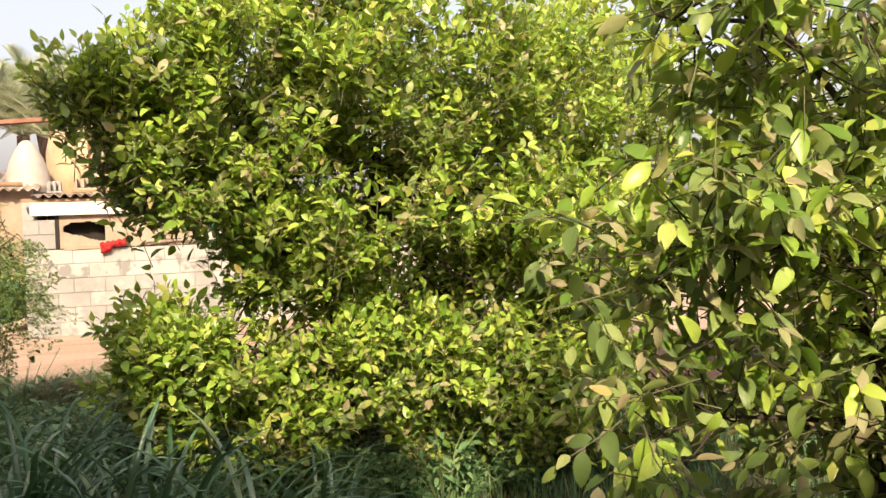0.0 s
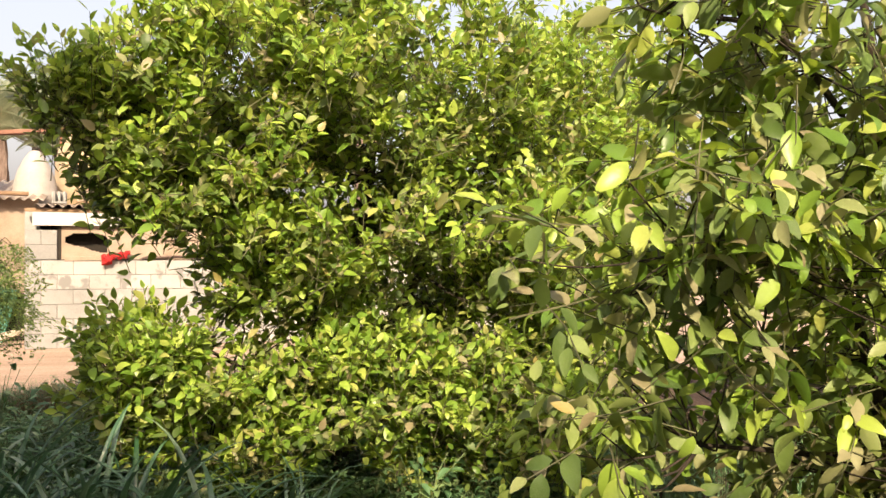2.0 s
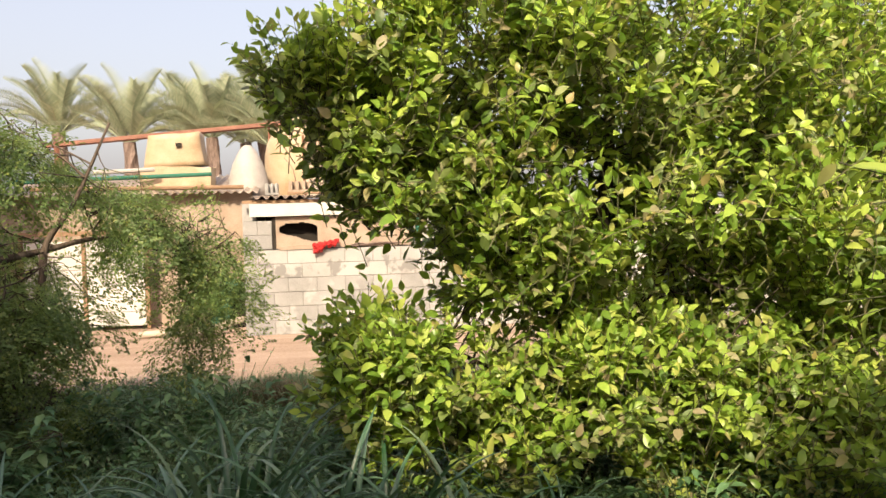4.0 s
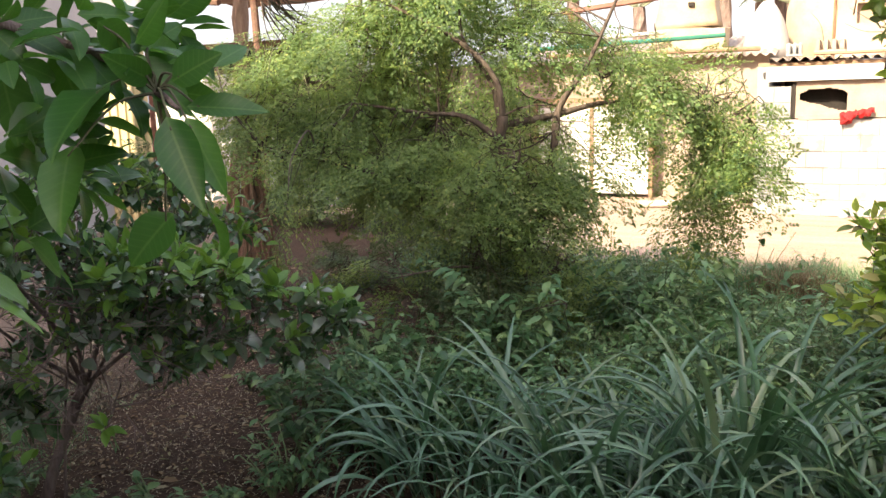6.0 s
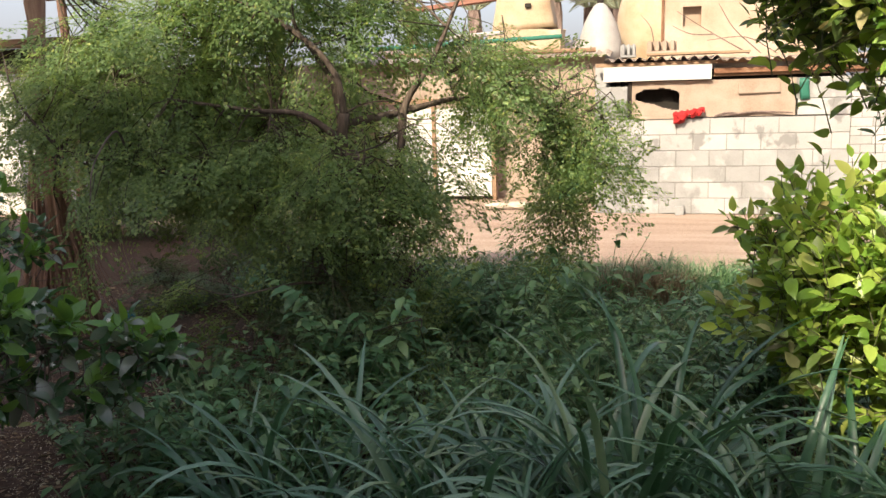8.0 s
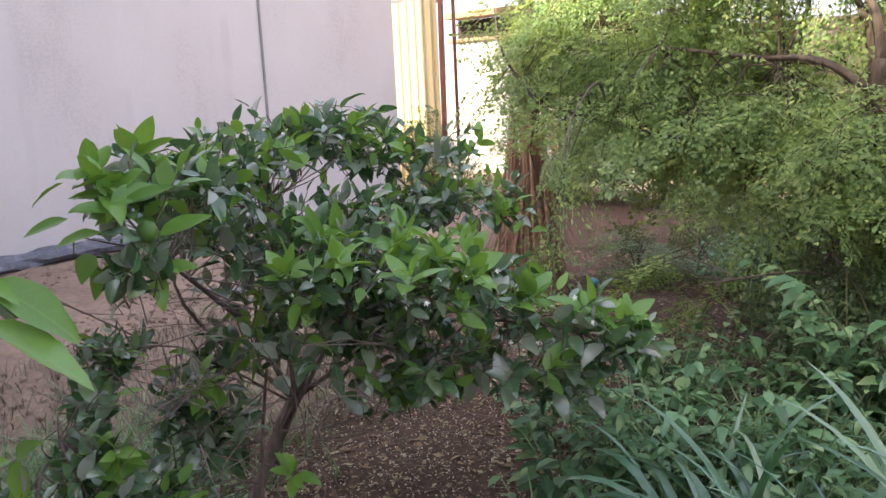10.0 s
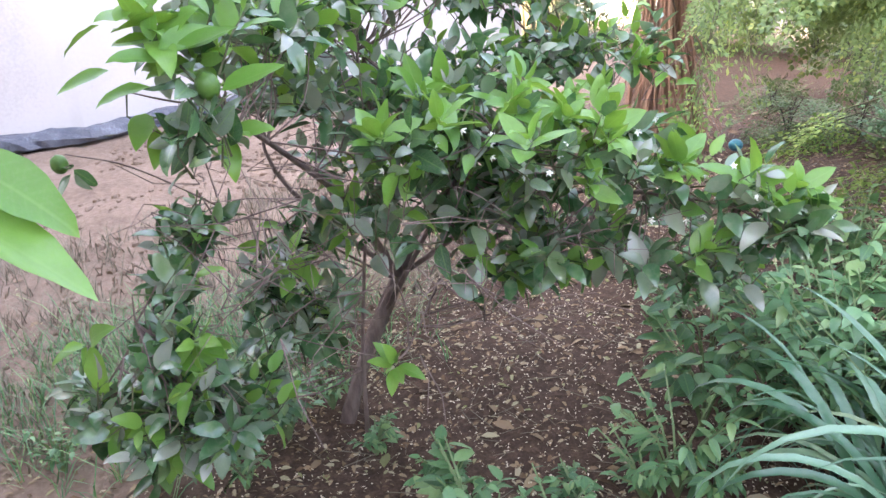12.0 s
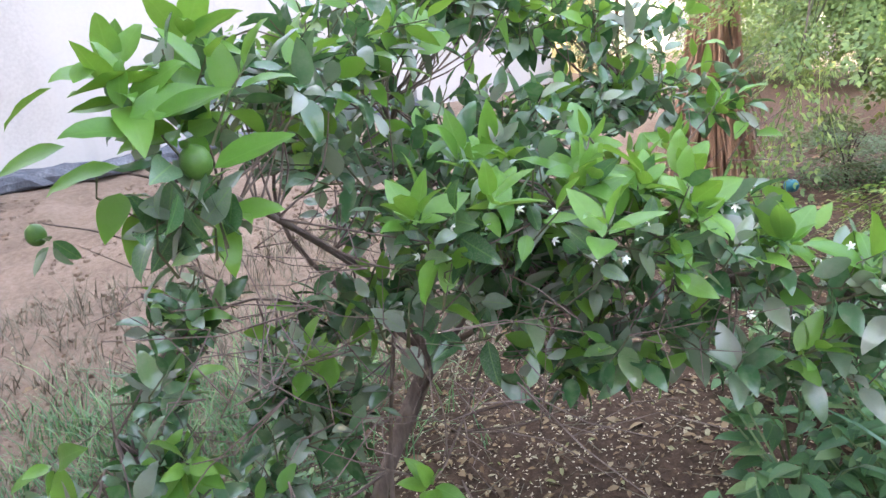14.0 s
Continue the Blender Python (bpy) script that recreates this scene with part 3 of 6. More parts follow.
fascia = thing("red_fascia_board", (2.6, FY, 1.72), "rusty red board along the roof edge", "board")
box("board", 1.43, 4.6, FY - 0.02, FY + 0.02, 1.735, 1.80, RUST, fascia, 0.004)
box("upper_board", 1.43, 4.6, FY + 0.03, FY + 0.06, 1.70, 1.735, WOOD, fascia, 0.004)


def corrugated(x0, x1, y0, y1, z0, z1, pitch, depth, mat, name, thick=0.004, upright=False, along=24):
    """A wavy sheet. Lying: waves along x, from y0,z0 to y1,z1. Upright: waves along x, from z0 to z1 at y0."""
    n = max(8, int((x1 - x0) / pitch * 8))
    verts, faces = [], []
    rows = 2 if upright else along
    for side in (0, 1):
        for j in range(rows):
            f = j / (rows - 1)
            for i in range(n + 1):
                x = x0 + (x1 - x0) * i / n
                w = depth * math.sin(2 * math.pi * (x - x0) / pitch)
                if upright:
                    verts.append((x, y0 + w + side * thick, z0 + (z1 - z0) * f))
                else:
                    sag = 0.02 * noise.noise(Vector((x * 0.8, f * 3, 5)))
                    verts.append((x, y0 + (y1 - y0) * f, z0 + (z1 - z0) * f + w + sag - side * thick))
    k = (n + 1) * rows
    for j in range(rows - 1):
        for i in range(n):
            a = j * (n + 1) + i
            faces.append((a, a + 1, a + n + 2, a + n + 1))
            faces.append((k + a, k + a + n + 1, k + a + n + 2, k + a + 1))
    for i in range(n):
        faces.append((i, k + i, k + i + 1, i + 1))
        e = (rows - 1) * (n + 1) + i
        faces.append((e, e + 1, k + e + 1, k + e))
    return mesh(name, verts, faces, mat, True)


tin = thing("tin_roof", (1.8, 14.6, 1.95), "weathered corrugated tin sheets over the shed", "roof", kind="structure")
part("sheet", corrugated(0.12, 1.55, FY - 0.11, 15.9, 1.935, 1.985, 0.13, 0.024, ROOFTIN, "sheet"), tin)
part("sheet", corrugated(1.45, 4.6, FY - 0.16, 15.9, 1.895, 1.965, 0.13, 0.020, ROOFTIN, "sheet"), tin)
box("purlin", 0.0, 4.6, FY - 0.02, FY + 0.05, 1.855, 1.90, WOOD, tin, 0.004)


def breeze_block(x, y, z, turn, tall, wide, fins, mat):
    b = thing("hollow_block", (x, y, z), "hollow finned concrete block lying on the tin roof", "concrete block", "blocks on the roof")
    pieces = [box_arrays(-wide / 2, wide / 2, -0.09, 0.09, 0, 0.03, 0.004), box_arrays(-wide / 2, wide / 2, 0.06, 0.09, 0.03, tall - 0.01, 0.003)]
    pitch = wide / fins
    for k in range(fins):
        xx = -wide / 2 + pitch * (k + 0.5)
        pieces.append(box_arrays(xx - pitch * 0.27, xx + pitch * 0.27, -0.09, 0.06, 0.03, tall, 0.006))
    ob = new("shell", mesh("shell", *join(*pieces), mat))
    ob.parent = b
    b.rotation_euler = (0, 0, radians(turn))
    return b


breeze_block(0.38, 14.3, 1.985, 4, 0.17, 0.2, 3, BLOCK)
breeze_block(0.80, 14.4, 2.026, -3, 0.16, 0.38, 4, PLASTER)
for (xa, xb, y, z, w) in ((0.62, 1.45, 14.0, 1.985, 0.10), (0.65, 1.9, 14.4, 1.995, 0.12)):
    pl = thing("roof_board", (xa, y, z), "old board weighing down the tin roof", "board", "boards on the roof")
    box("plank", xa, xb, y - w, y + w, z, z + 0.03, WOOD, pl, 0.004)

# upper room behind, tank, dome, crate
upper = thing("upper_room", (1.9, 16.3, 0), "peach rendered upper wall with a small dark niche", "wall", kind="structure")
UY = 15.95
for x0, x1, z0, z1 in ((0.84, 1.10, 1.99, 2.92), (1.36, 3.4, 1.99, 2.92), (1.10, 1.36, 1.99, 2.46), (1.10, 1.36, 2.74, 2.92)):
    box("wall", x0, x1, UY, UY + 0.25, z0, z1, PEACH, upper, 0.0)
box("niche_back", 1.10, 1.36, UY + 0.14, UY + 0.16, 2.46, 2.74, PEACH, upper, 0.0)
box("core", 1.55, 3.4, UY + 0.25, 18.0, 0.0, 2.92, PEACH, upper, 0.0)
box("coping", 0.80, 3.45, UY - 0.04, UY + 0.3, 2.924, 2.97, WOOD, upper, 0.008)
part("drain_pipe", mesh("drain_pipe", *tube([Vector((0.815, UY - 0.03, 1.99)), Vector((0.815, UY - 0.03, 3.0))], 0.022, 0.022, 8), RUST), upper)


def lathe(profile, sides=28, squash=1.0):
    verts, faces = [], []
    for r, z in profile:
        for k in range(sides):
            a = 2 * math.pi * k / sides
            verts.append((r * math.cos(a), r * math.sin(a) * squash, z))
    for i in range(len(profile) - 1):
        for k in range(sides):
            a, b = i * sides + k, i * sides + (k + 1) % sides
            faces.append((a, b, b + sides, a + sides))
    faces.append(tuple(range(sides))[::-1])
    faces.append(tuple((len(profile) - 1) * sides + k for k in range(sides)))
    return verts, faces


dry = thing("bare_twigs", (1.3, 15.2, 1.98), "leafless dry twigs lying across the tin roof", "twigs")
for a, bq, c in (((1.95, 15.0, 2.0), (1.5, 15.1, 2.28), (1.0, 15.2, 2.62)), ((1.5, 15.1, 2.28), (1.2, 15.15, 2.3), (0.95, 15.2, 2.42)), ((2.1, 15.0, 2.0), (1.75, 15.1, 2.35), (1.55, 15.2, 2.7)),
                ((0.72, 15.3, 2.0), (0.66, 15.35, 2.4), (0.52, 15.4, 2.6)), ((2.3, 15.0, 2.0), (1.9, 15.0, 2.22), (1.4, 15.0, 2.2))):
    part("twig", mesh("twig", *tube(smooth_path([a, bq, c], 5), 0.010, 0.004, 5, 0.4), BARK), dry)

tank = thing("water_tank", (0.80, 16.95, 1.99), "big stained cream water tank with a rounded top", "water tank")
tp = [(0.66, 0.0), (0.69, 0.04), (0.70, 0.4), (0.69, 0.75), (0.64, 0.97), (0.55, 1.14), (0.42, 1.27), (0.26, 1.34), (0.16, 1.36)]
body = part("body", mesh("body", *lathe(tp), CREAM, True), at=Matrix.Identity(4))
body.parent = tank
lid = part("lid", mesh("lid", *lathe([(0.19, 1.35), (0.19, 1.39), (0.15, 1.42), (0.03, 1.43)]), CREAM, True))
lid.parent = body

dome = thing("dome_tank", (-0.10, 16.0, 1.99), "small pale dome-shaped tank on the roof", "water tank")
dp = [(0.33, 0.0), (0.33, 0.2), (0.30, 0.40), (0.24, 0.58), (0.16, 0.74), (0.09, 0.84), (0.05, 0.87)]
db = part("shell", mesh("shell", *lathe(dp), PALEGREY, True))
db.parent = dome
dk = part("cap", mesh("cap", *lathe([(0.05, 0.86), (0.05, 0.92), (0.02, 0.93)], 12), DARK, True))
dk.parent = db

deck = thing("roof_deck", (-0.9, 16.2, 0), "rough plastered deck carrying the tanks", "deck", kind="structure")
part("deck", mesh("deck", *rough_box(-2.1, 0.83, 15.62, 17.7, 1.0, 1.985, 5, 0.01, 51), PLASTER), deck)
crate = thing("tank_crate", (-1.25, 16.0, 2.3), "square cream plastic tank with a torn skirt", "water tank")
cv, cf = rough_box(-1.68, -0.80, 15.75, 16.4, 2.52, 3.04, 5, 0.02, 11)
cv = [Vector((-1.24 + (v.x + 1.24) * (1.06 - 0.16 * (v.z - 2.52) / 0.52), v.y, v.z + 0.06 * (v.x + 1.24))) for v in cv]
part("body", mesh("body", cv, cf, CREAM, True), crate)
box("port", -1.20, -1.11, 15.70, 15.76, 2.83, 2.89, DARK, crate, 0.005, "small dark port")
sv, sf = rough_box(-1.80, -0.66, 15.72, 16.4, 1.99, 2.50, 6, 0.045, 12)
part("skirt", mesh("skirt", sv, sf, CREAM), crate)

frame_top = thing("steel_beam", (-0.3, 16.9, 3.2), "rusty red steel beam behind the tanks", "beam")
part("beam", mesh("beam", *tube([Vector((-3.6, 17.0, 2.98)), Vector((0.6, 16.9, 3.32))], 0.05, 0.05, 4), REDSTEEL), frame_top)
part("post", mesh("post", *tube([Vector((-3.4, 17.0, 0)), Vector((-3.4, 17.0, 3.05))], 0.05, 0.05, 6), REDSTEEL), frame_top)
part("post", mesh("post", *tube([Vector((0.2, 16.95, 0)), Vector((0.2, 16.95, 3.4))], 0.02, 0.02, 6), REDSTEEL), frame_top)

# low roofs and walls left of the shed
left_roof = thing("lean_to_roof", (-2.0, 15.2, 2.1), "rusty lean-to roof with loose boards and pipes", "roof", kind="structure")
part("sheet", corrugated(-3.9, 0.1, 15.1, 17.6, 2.06, 2.45, 0.13, 0.02, ROOFTIN, "sheet"), left_roof)
for i, (a, b) in enumerate((((-3.6, 15.2, 2.28), (-0.6, 15.3, 2.36)), ((-3.2, 15.0, 2.16), (-0.1, 15.1, 2.14)), ((-2.4, 15.4, 2.42), (-1.5, 15.5, 2.46)))):
    part("pipe", mesh("pipe", *tube([Vector(a), Vector(b)], 0.035, 0.035, 8), (GREEN, WOOD, PALEGREY)[i]), left_roof)

back = thing("wall_north", (-3, 15.4, 0), "patchy tan yard wall behind the recess", "wall", kind="structure")
part("wall", mesh("wall", *rough_box(-7.4, 0.0, 15.35, 15.6, 0, 2.1, 8, 0.015, 15), PLASTER), back)
box("end_wall", -0.02, 0.18, FY + 0.19, 15.34, 0.0, 1.9, BLOCK, back, 0.01)

gate = thing("white_gate", (-2.6, 15.0, 0), "whitewashed board gate in a brown frame", "gate")
for x0, x1 in ((-3.35, -2.52), (-2.46, -1.62)):
    for k in range(6):
        box("board", x0, x1, 15.02, 15.05, 0.06 + 0.22 * k, 0.272 + 0.22 * k, WHITEWASH, gate, 0.004)
for x in (-3.40, -2.49, -1.58):
    box("post", x - 0.03, x + 0.03, 15.0, 15.08, 0, 1.45, WOOD, gate, 0.004)
box("head", -3.43, -1.55, 14.99, 15.09, 1.45, 1.52, WOOD, gate, 0.004)

sheet_door = thing("green_sheet_door", (-0.5, 14.5, 0), "green painted sheet door standing ajar", "door")
ob = box("leaf", 0, 0.26, 0, 0.025, 0, 0.78, GREEN, None, 0.006)
ob.parent = sheet_door
ob.matrix_basis = pose(-0.12, 0.05, 0.05, -9, 14, -14)
# dark hole in the recess, its darkness put into a near-black body
hollow = thing("dark_hole_body", (-0.18, 14.9, 0), "near-black round body for the dark hole in the recess corner", "drum")
hb = part("body", mesh("body", *lathe([(0.2, 0), (0.22, 0.05), (0.22, 0.62), (0.2, 0.66), (0.02, 0.66)], 18), DARK, True))
hb.parent = hollow
timber = thing("grey_timber", (-0.4, 14.2, 0), "weathered timber lying before the recess", "timber")
part("log", mesh("log", *tube(smooth_path([(-0.72, 13.75, 0.05), (-0.4, 14.0, 0.12), (-0.05, 14.15, 0.2)], 5), 0.055, 0.05, 8, 0.3), WOODPALE), timber)
timber2 = thing("grey_timber", (-1.2, 13.9, 0), "weathered timber lying before the recess", "timber")
part("log", mesh("log", *tube(smooth_path([(-1.5, 13.9, 0.05), (-1.1, 13.95, 0.07), (-0.8, 13.9, 0.05)], 4), 0.05, 0.05, 8, 0.3), WOODPALE), timber2)
stone = thing("kerb_stone", (1.05, 13.6, 0), "small dark stone at the foot of the wall", "stone")
part("stone", mesh("stone", *rough_box(1.0, 1.1, 13.57, 13.66, -0.01, 0.1, 2, 0.03, 21), BLOCK), stone)

# red cloth over the sill
def cloth_mesh():
    verts, faces = [], []
    nxs, nys = 18, 8
    for j in range(nys + 1):
        for i in range(nxs + 1):
            u, v = i / nxs, j / nys
            x = 0.96 + 0.37 * u
            z = 1.262 - 0.075 * v + 0.06 * u + 0.05 * noise.noise(Vector((u * 8, v * 5, 3))) + 0.02 * noise.noise(Vector((u * 21, v * 13, 8)))
            if u < 0.35:
                z -= 0.05 * v
            y = FY - 0.03 - 0.05 * math.sin(v * 2.6) + 0.055 * noise.noise(Vector((u * 12, v * 7, 9)))
            verts.append((x, y, z))
    k = nxs + 1
    for j in range(nys):
        for i in range(nxs):
            if j >= 5 and (i > 15 or 7 < i < 10):
                continue
            faces.append((j * k + i, j * k + i + 1, (j + 1) * k + i + 1, (j + 1) * k + i))
    return mesh("cloth", verts, faces, RED, True)


cloth = part("red_cloth", cloth_mesh())
sol = cloth.modifiers.new("thick", "SOLIDIFY")
sol.thickness = 0.012
tagged(cloth, "crumpled bright red cloth hung over the sill", "cloth")
rag = part("green_rag", mesh("green_rag", *rough_box(2.42, 2.52, FY - 0.03, FY + 0.02, 1.42, 1.66, 3, 0.04, 31), GREEN, True))
tagged(rag, "green rag stuck in the gap beside the panel", "cloth")

# far left: pergola, yellow sheet, white wall
perg = thing("pergola_roof", (-6.2, 12.2, 0), "sagging roof of brown poles and tin sheets", "roof", kind="structure")
for i in range(5):
    x0 = -8.7 + i * 0.95
    rise = (3.45, 3.62, 3.72, 3.62, 3.42)[i]
    part("sheet", corrugated(x0, x0 + 1.05, 11.5, 14.6, rise, rise + 0.12, 0.13, 0.02, RUST, "sheet", along=6), perg)
    part("board", mesh("board", *rough_box(x0, x0 + 0.98, 11.52, 11.56, rise - 0.20, rise - 0.03, 3, 0.02, i), POLE), perg)
part("soffit", mesh("soffit", *rough_box(-8.6, -4.1, 11.6, 14.5, 3.22, 3.30, 6, 0.05, 61), POLE), perg)
for i, (a, b, r) in enumerate((((-8.9, 11.5, 3.22), (-6.4, 11.5, 3.46), 0.055), ((-6.9, 11.45, 3.40), (-5.6, 11.5, 3.22), 0.05), ((-8.7, 11.45, 3.42), (-6.1, 11.5, 3.70), 0.045), ((-6.1, 11.5, 3.70), (-3.9, 11.6, 3.33), 0.05),
                               ((-8.8, 11.5, 3.02), (-6.6, 11.5, 2.93), 0.06), ((-5.2, 11.5, 3.18), (-3.9, 11.6, 3.10), 0.035), ((-8.6, 12.6, 3.2), (-4.2, 12.7, 3.35), 0.05))):
    part("pole", mesh("pole", *tube(smooth_path([a, ((a[0] + b[0]) / 2, a[1], (a[2] + b[2]) / 2 + 0.04), b], 4), r, r * 0.8, 7, 0.3), POLE), perg)
for x, y in ((-4.4, 11.8), (-6.2, 11.7), (-4.5, 14.0)):
    part("post", mesh("post", *tube([Vector((x, y, 0)), Vector((x + 0.05, y, 1.7)), Vector((x, y, 3.35))], 0.06, 0.05, 8, 0.3), POLE), perg)

yel = thing("yellow_sheet_fence", (-7.9, 11.0, 0), "yellow ribbed metal sheet fence in the sun", "fence")
def ribbed(x0, x1, y, z0, z1, pitch, mat):
    """An upright sheet with narrow raised ribs."""
    xs = [(x0, 0.0)]
    x = x0 + pitch * 0.5
    while x + 0.04 < x1:
        xs += [(x, 0.0), (x + 0.010, -0.030), (x + 0.026, -0.030), (x + 0.036, 0.0)]
        x += pitch
    xs.append((x1, 0.0))
    verts = [(px, y + d + back, z) for back in (0.0, 0.004) for z in (z0, z1) for px, d in xs]
    n = len(xs)
    faces = [(i, i + 1, n + i + 1, n + i) for i in range(n - 1)] + [(2 * n + i, 3 * n + i, 3 * n + i + 1, 2 * n + i + 1) for i in range(n - 1)]
    return mesh("sheet", verts, faces, mat)


part("sheet", ribbed(-8.95, -7.52, 11.0, 0.62, 2.52, 0.155, YELLOW), yel)
part("sheet", ribbed(-8.95, -7.52, 11.06, 0.0, 0.9, 0.155, YELLOW), yel)
part("post", mesh("post", *tube([Vector((-7.47, 11.0, 0)), Vector((-7.44, 11.0, 2.6))], 0.04, 0.04, 4), REDSTEEL), yel)
canvas = thing("grey_canvas_sheet", (-8.2, 11.3, 0), "grey canvas sheet hanging on poles above the yellow fence", "canvas sheet")
part("sheet", mesh("sheet", *rough_box(-8.9, -7.5, 11.25, 11.29, 2.5, 4.4, 6, 0.12, 41), CANVAS, True), canvas)
for x in (-8.85, -7.55):
    part("pole", mesh("pole", *tube([Vector((x, 11.34, 0)), Vector((x, 11.34, 4.4))], 0.025, 0.025, 6), REDSTEEL), canvas)
white = thing("white_yard_wall", (-5.5, 13.4, 0), "sunlit whitewashed yard wall", "wall", kind="structure")
part("wall", mesh("wall", *rough_box(-9.5, -6.0, 13.2, 13.4, 0, 2.04, 8, 0.012, 44), WHITEWASH), white)
box("coping", -9.5, -6.0, 13.15, 13.45, 2.06, 2.12, WOOD, white, 0.01)
# shade under the roof edge, built as a near-black strip
box("gap", -9.5, -6.3, 13.42, 13.5, 2.12, 2.42, DARK, white, 0, "dark strip painted as the unlit gap under the roof")
box("roof_edge", -9.5, -6.2, 13.1, 13.5, 2.43, 2.53, WOOD, white, 0.01)

# ---------------------------------------------------------------- plants
LEAVES_FINE = [leaf_shape(1.0, 0.46, 0.30, c, 7, 0.76, w) for c, w in ((0.08, 0.015), (0.22, 0.03), (0.36, 0.02))]
LEAVES_CITRUS = [leaf_shape(1.0, 0.52, 0.26, c, 4, 0.78) for c in (0.06, 0.20, 0.36)]
LEAVES_COARSE = [leaf_shape(1.0, 0.42, 0.36, c, 3, 0.80) for c in (0.08, 0.24, 0.40)]
LEAVES_NARROW = [leaf_shape(1.0, 0.38, 0.30, c, 5, 0.75, 0.02) for c in (0.15, 0.3, 0.5)]
MESHES = {}


def leaf_mesh(kind, k, mat):
    key = (kind, k, mat.name)
    if key not in MESHES:
        v, f = {"fine": LEAVES_FINE, "narrow": LEAVES_NARROW}[kind][k]
        MESHES[key] = mesh("leaf", v, f, mat, True)
    return MESHES[key]


def shoot(spots, rng, tip, heading, leaves, size, reach, kinds=3, lift=0.35, droop=0.25, open_=0.9, sunny=0.0):
    """The leaves of one shoot that ends at tip and points along heading."""
    h = heading / (np.linalg.norm(heading) + 1e-9)
    side = np.cross(h, (0.12, 0.2, 0.97))
    side /= np.linalg.norm(side) + 1e-9
    other = np.cross(h, side)
    turn = rng.uniform(0, 6.28)
    for k in range(leaves):
        f = k / max(1, leaves - 1)
        a = turn + k * 2.4
        radial = side * math.cos(a) + other * math.sin(a)
        base = tip - h * reach * (1 - f)
        spread = open_ * (1.05 - 0.55 * f)
        d = h * (0.45 + 0.6 * f) + radial * spread + np.array((0, 0, -droop)) + rng.normal(0, 0.18, 3)
        up = np.array((0, 0, 1.0)) * (1 - lift) + h * lift + rng.normal(0, 0.42, 3) + np.array((-0.25, -0.85, 0.45)) * sunny
        s = size * rng.uniform(0.62, 1.15) * (1.0 - 0.25 * f)
        spots.append((int(rng.integers(kinds)), aim(d, up, s), base + radial * 0.006))


def shell_point(rng, blob, inner):
    c, r = np.array(blob[:3]), np.array(blob[3:6])
    d = rng.normal(0, 1, 3)
    d /= np.linalg.norm(d)
    q = rng.uniform(inner, 1.0) ** 0.5
    p = c + d * r * q
    b = noise.noise(Vector(p * 2.3)) * 0.22
    return p + d * r * b, d


def crown(tree, blobs, hub, count, leaves, size, young, old, share, near, rng, inner=0.35, keep=300, floor=0.12, twig=0.22, coarse=True, heading_up=0.25, droop=0.25, face=None, clump=0, sunny=0.0, hollow=None):
    """Shoots over the blobs: the leaves nearest to a place become parts, the rest is joined."""
    size_of = np.array([b[3] * b[4] + b[4] * b[5] + b[3] * b[5] for b in blobs])
    size_of = size_of / size_of.sum()
    stacks = {0: [], 1: []}
    twigs = []
    centre, left = None, 0
    for _ in range(count):
        if left <= 0:
            b = blobs[int(rng.choice(len(blobs), p=size_of))]
            centre, out = shell_point(rng, b, inner)
            left = int(rng.integers(1, 2 * clump + 1)) if clump else 1
            girth = rng.uniform(0.6, 1.5) * 0.13
        left -= 1
        p, d = centre, out
        if clump:
            q = rng.normal(0, 1, 3)
            q = q / np.linalg.norm(q) * np.array((1.2, 1.2, 0.75))
            p, d = centre + q * girth, out * 0.5 + q * 0.7
        if p[2] < floor or (hollow and hollow(p)):
            continue
        if face is not None and rng.random() < 0.45 and np.dot(d, face) < -0.2:
            continue
        h = d * 0.8 + np.array((0, 0, heading_up)) + rng.normal(0, 0.35, 3)
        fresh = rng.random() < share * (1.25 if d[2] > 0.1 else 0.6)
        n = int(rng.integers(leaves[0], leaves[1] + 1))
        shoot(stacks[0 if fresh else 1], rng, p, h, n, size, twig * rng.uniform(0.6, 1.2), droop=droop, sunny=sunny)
        root = p - (h / np.linalg.norm(h)) * twig * 1.15
        twigs.append((root, p, np.array(b[:3])))
    near = np.array(near)
    for which, mat, nm in ((0, young, "fresh"), (1, old, "old")):
        spots = stacks[which]
        if not spots:
            continue
        spots.sort(key=lambda s: float(np.linalg.norm(s[2] - near)))
        quota = keep * len(spots) // max(1, len(stacks[0]) + len(stacks[1]))
        for k, rot, place in spots[:quota]:
            part("leaf", leaf_mesh("fine", k, mat), tree, at=matrix_of(rot, place))
        rest = spots[quota:]
        if rest:
            part("foliage", scatter_mesh("foliage", LEAVES_CITRUS if coarse else LEAVES_FINE, rest, mat), tree, kind="stuff")
    v, f = [], []
    for root, tip_, c in twigs:
        a, b = Vector(root), Vector(tip_)
        mid = (a + b) / 2 + Vector(rng.normal(0, 0.012, 3))
        tv_, tf_ = tube([a, mid, b], 0.0028, 0.0014, 3)
        o = len(v)
        v.extend(tv_)
        f.extend(tuple(i + o for i in q) for q in tf_)
    part("twig_tangle", mesh("twig_tangle", v, f, TWIG), tree, kind="stuff")
    return twigs


def limbs(tree, lines, mat, sides=8, steps=5):
    for pts, r0, r1 in lines:
        part("limb", mesh("limb", *tube(smooth_path(pts, steps), r0, r1, sides, 0.35), mat, True), tree)


def along(lines, skip=0.3):
    """Points along the limbs, from which thin branches leave."""
    out = []
    for pts, _, _ in lines:
        p = smooth_path(pts, 6)
        out += [tuple(q) for q in p[int(len(p) * skip):]]
    return out


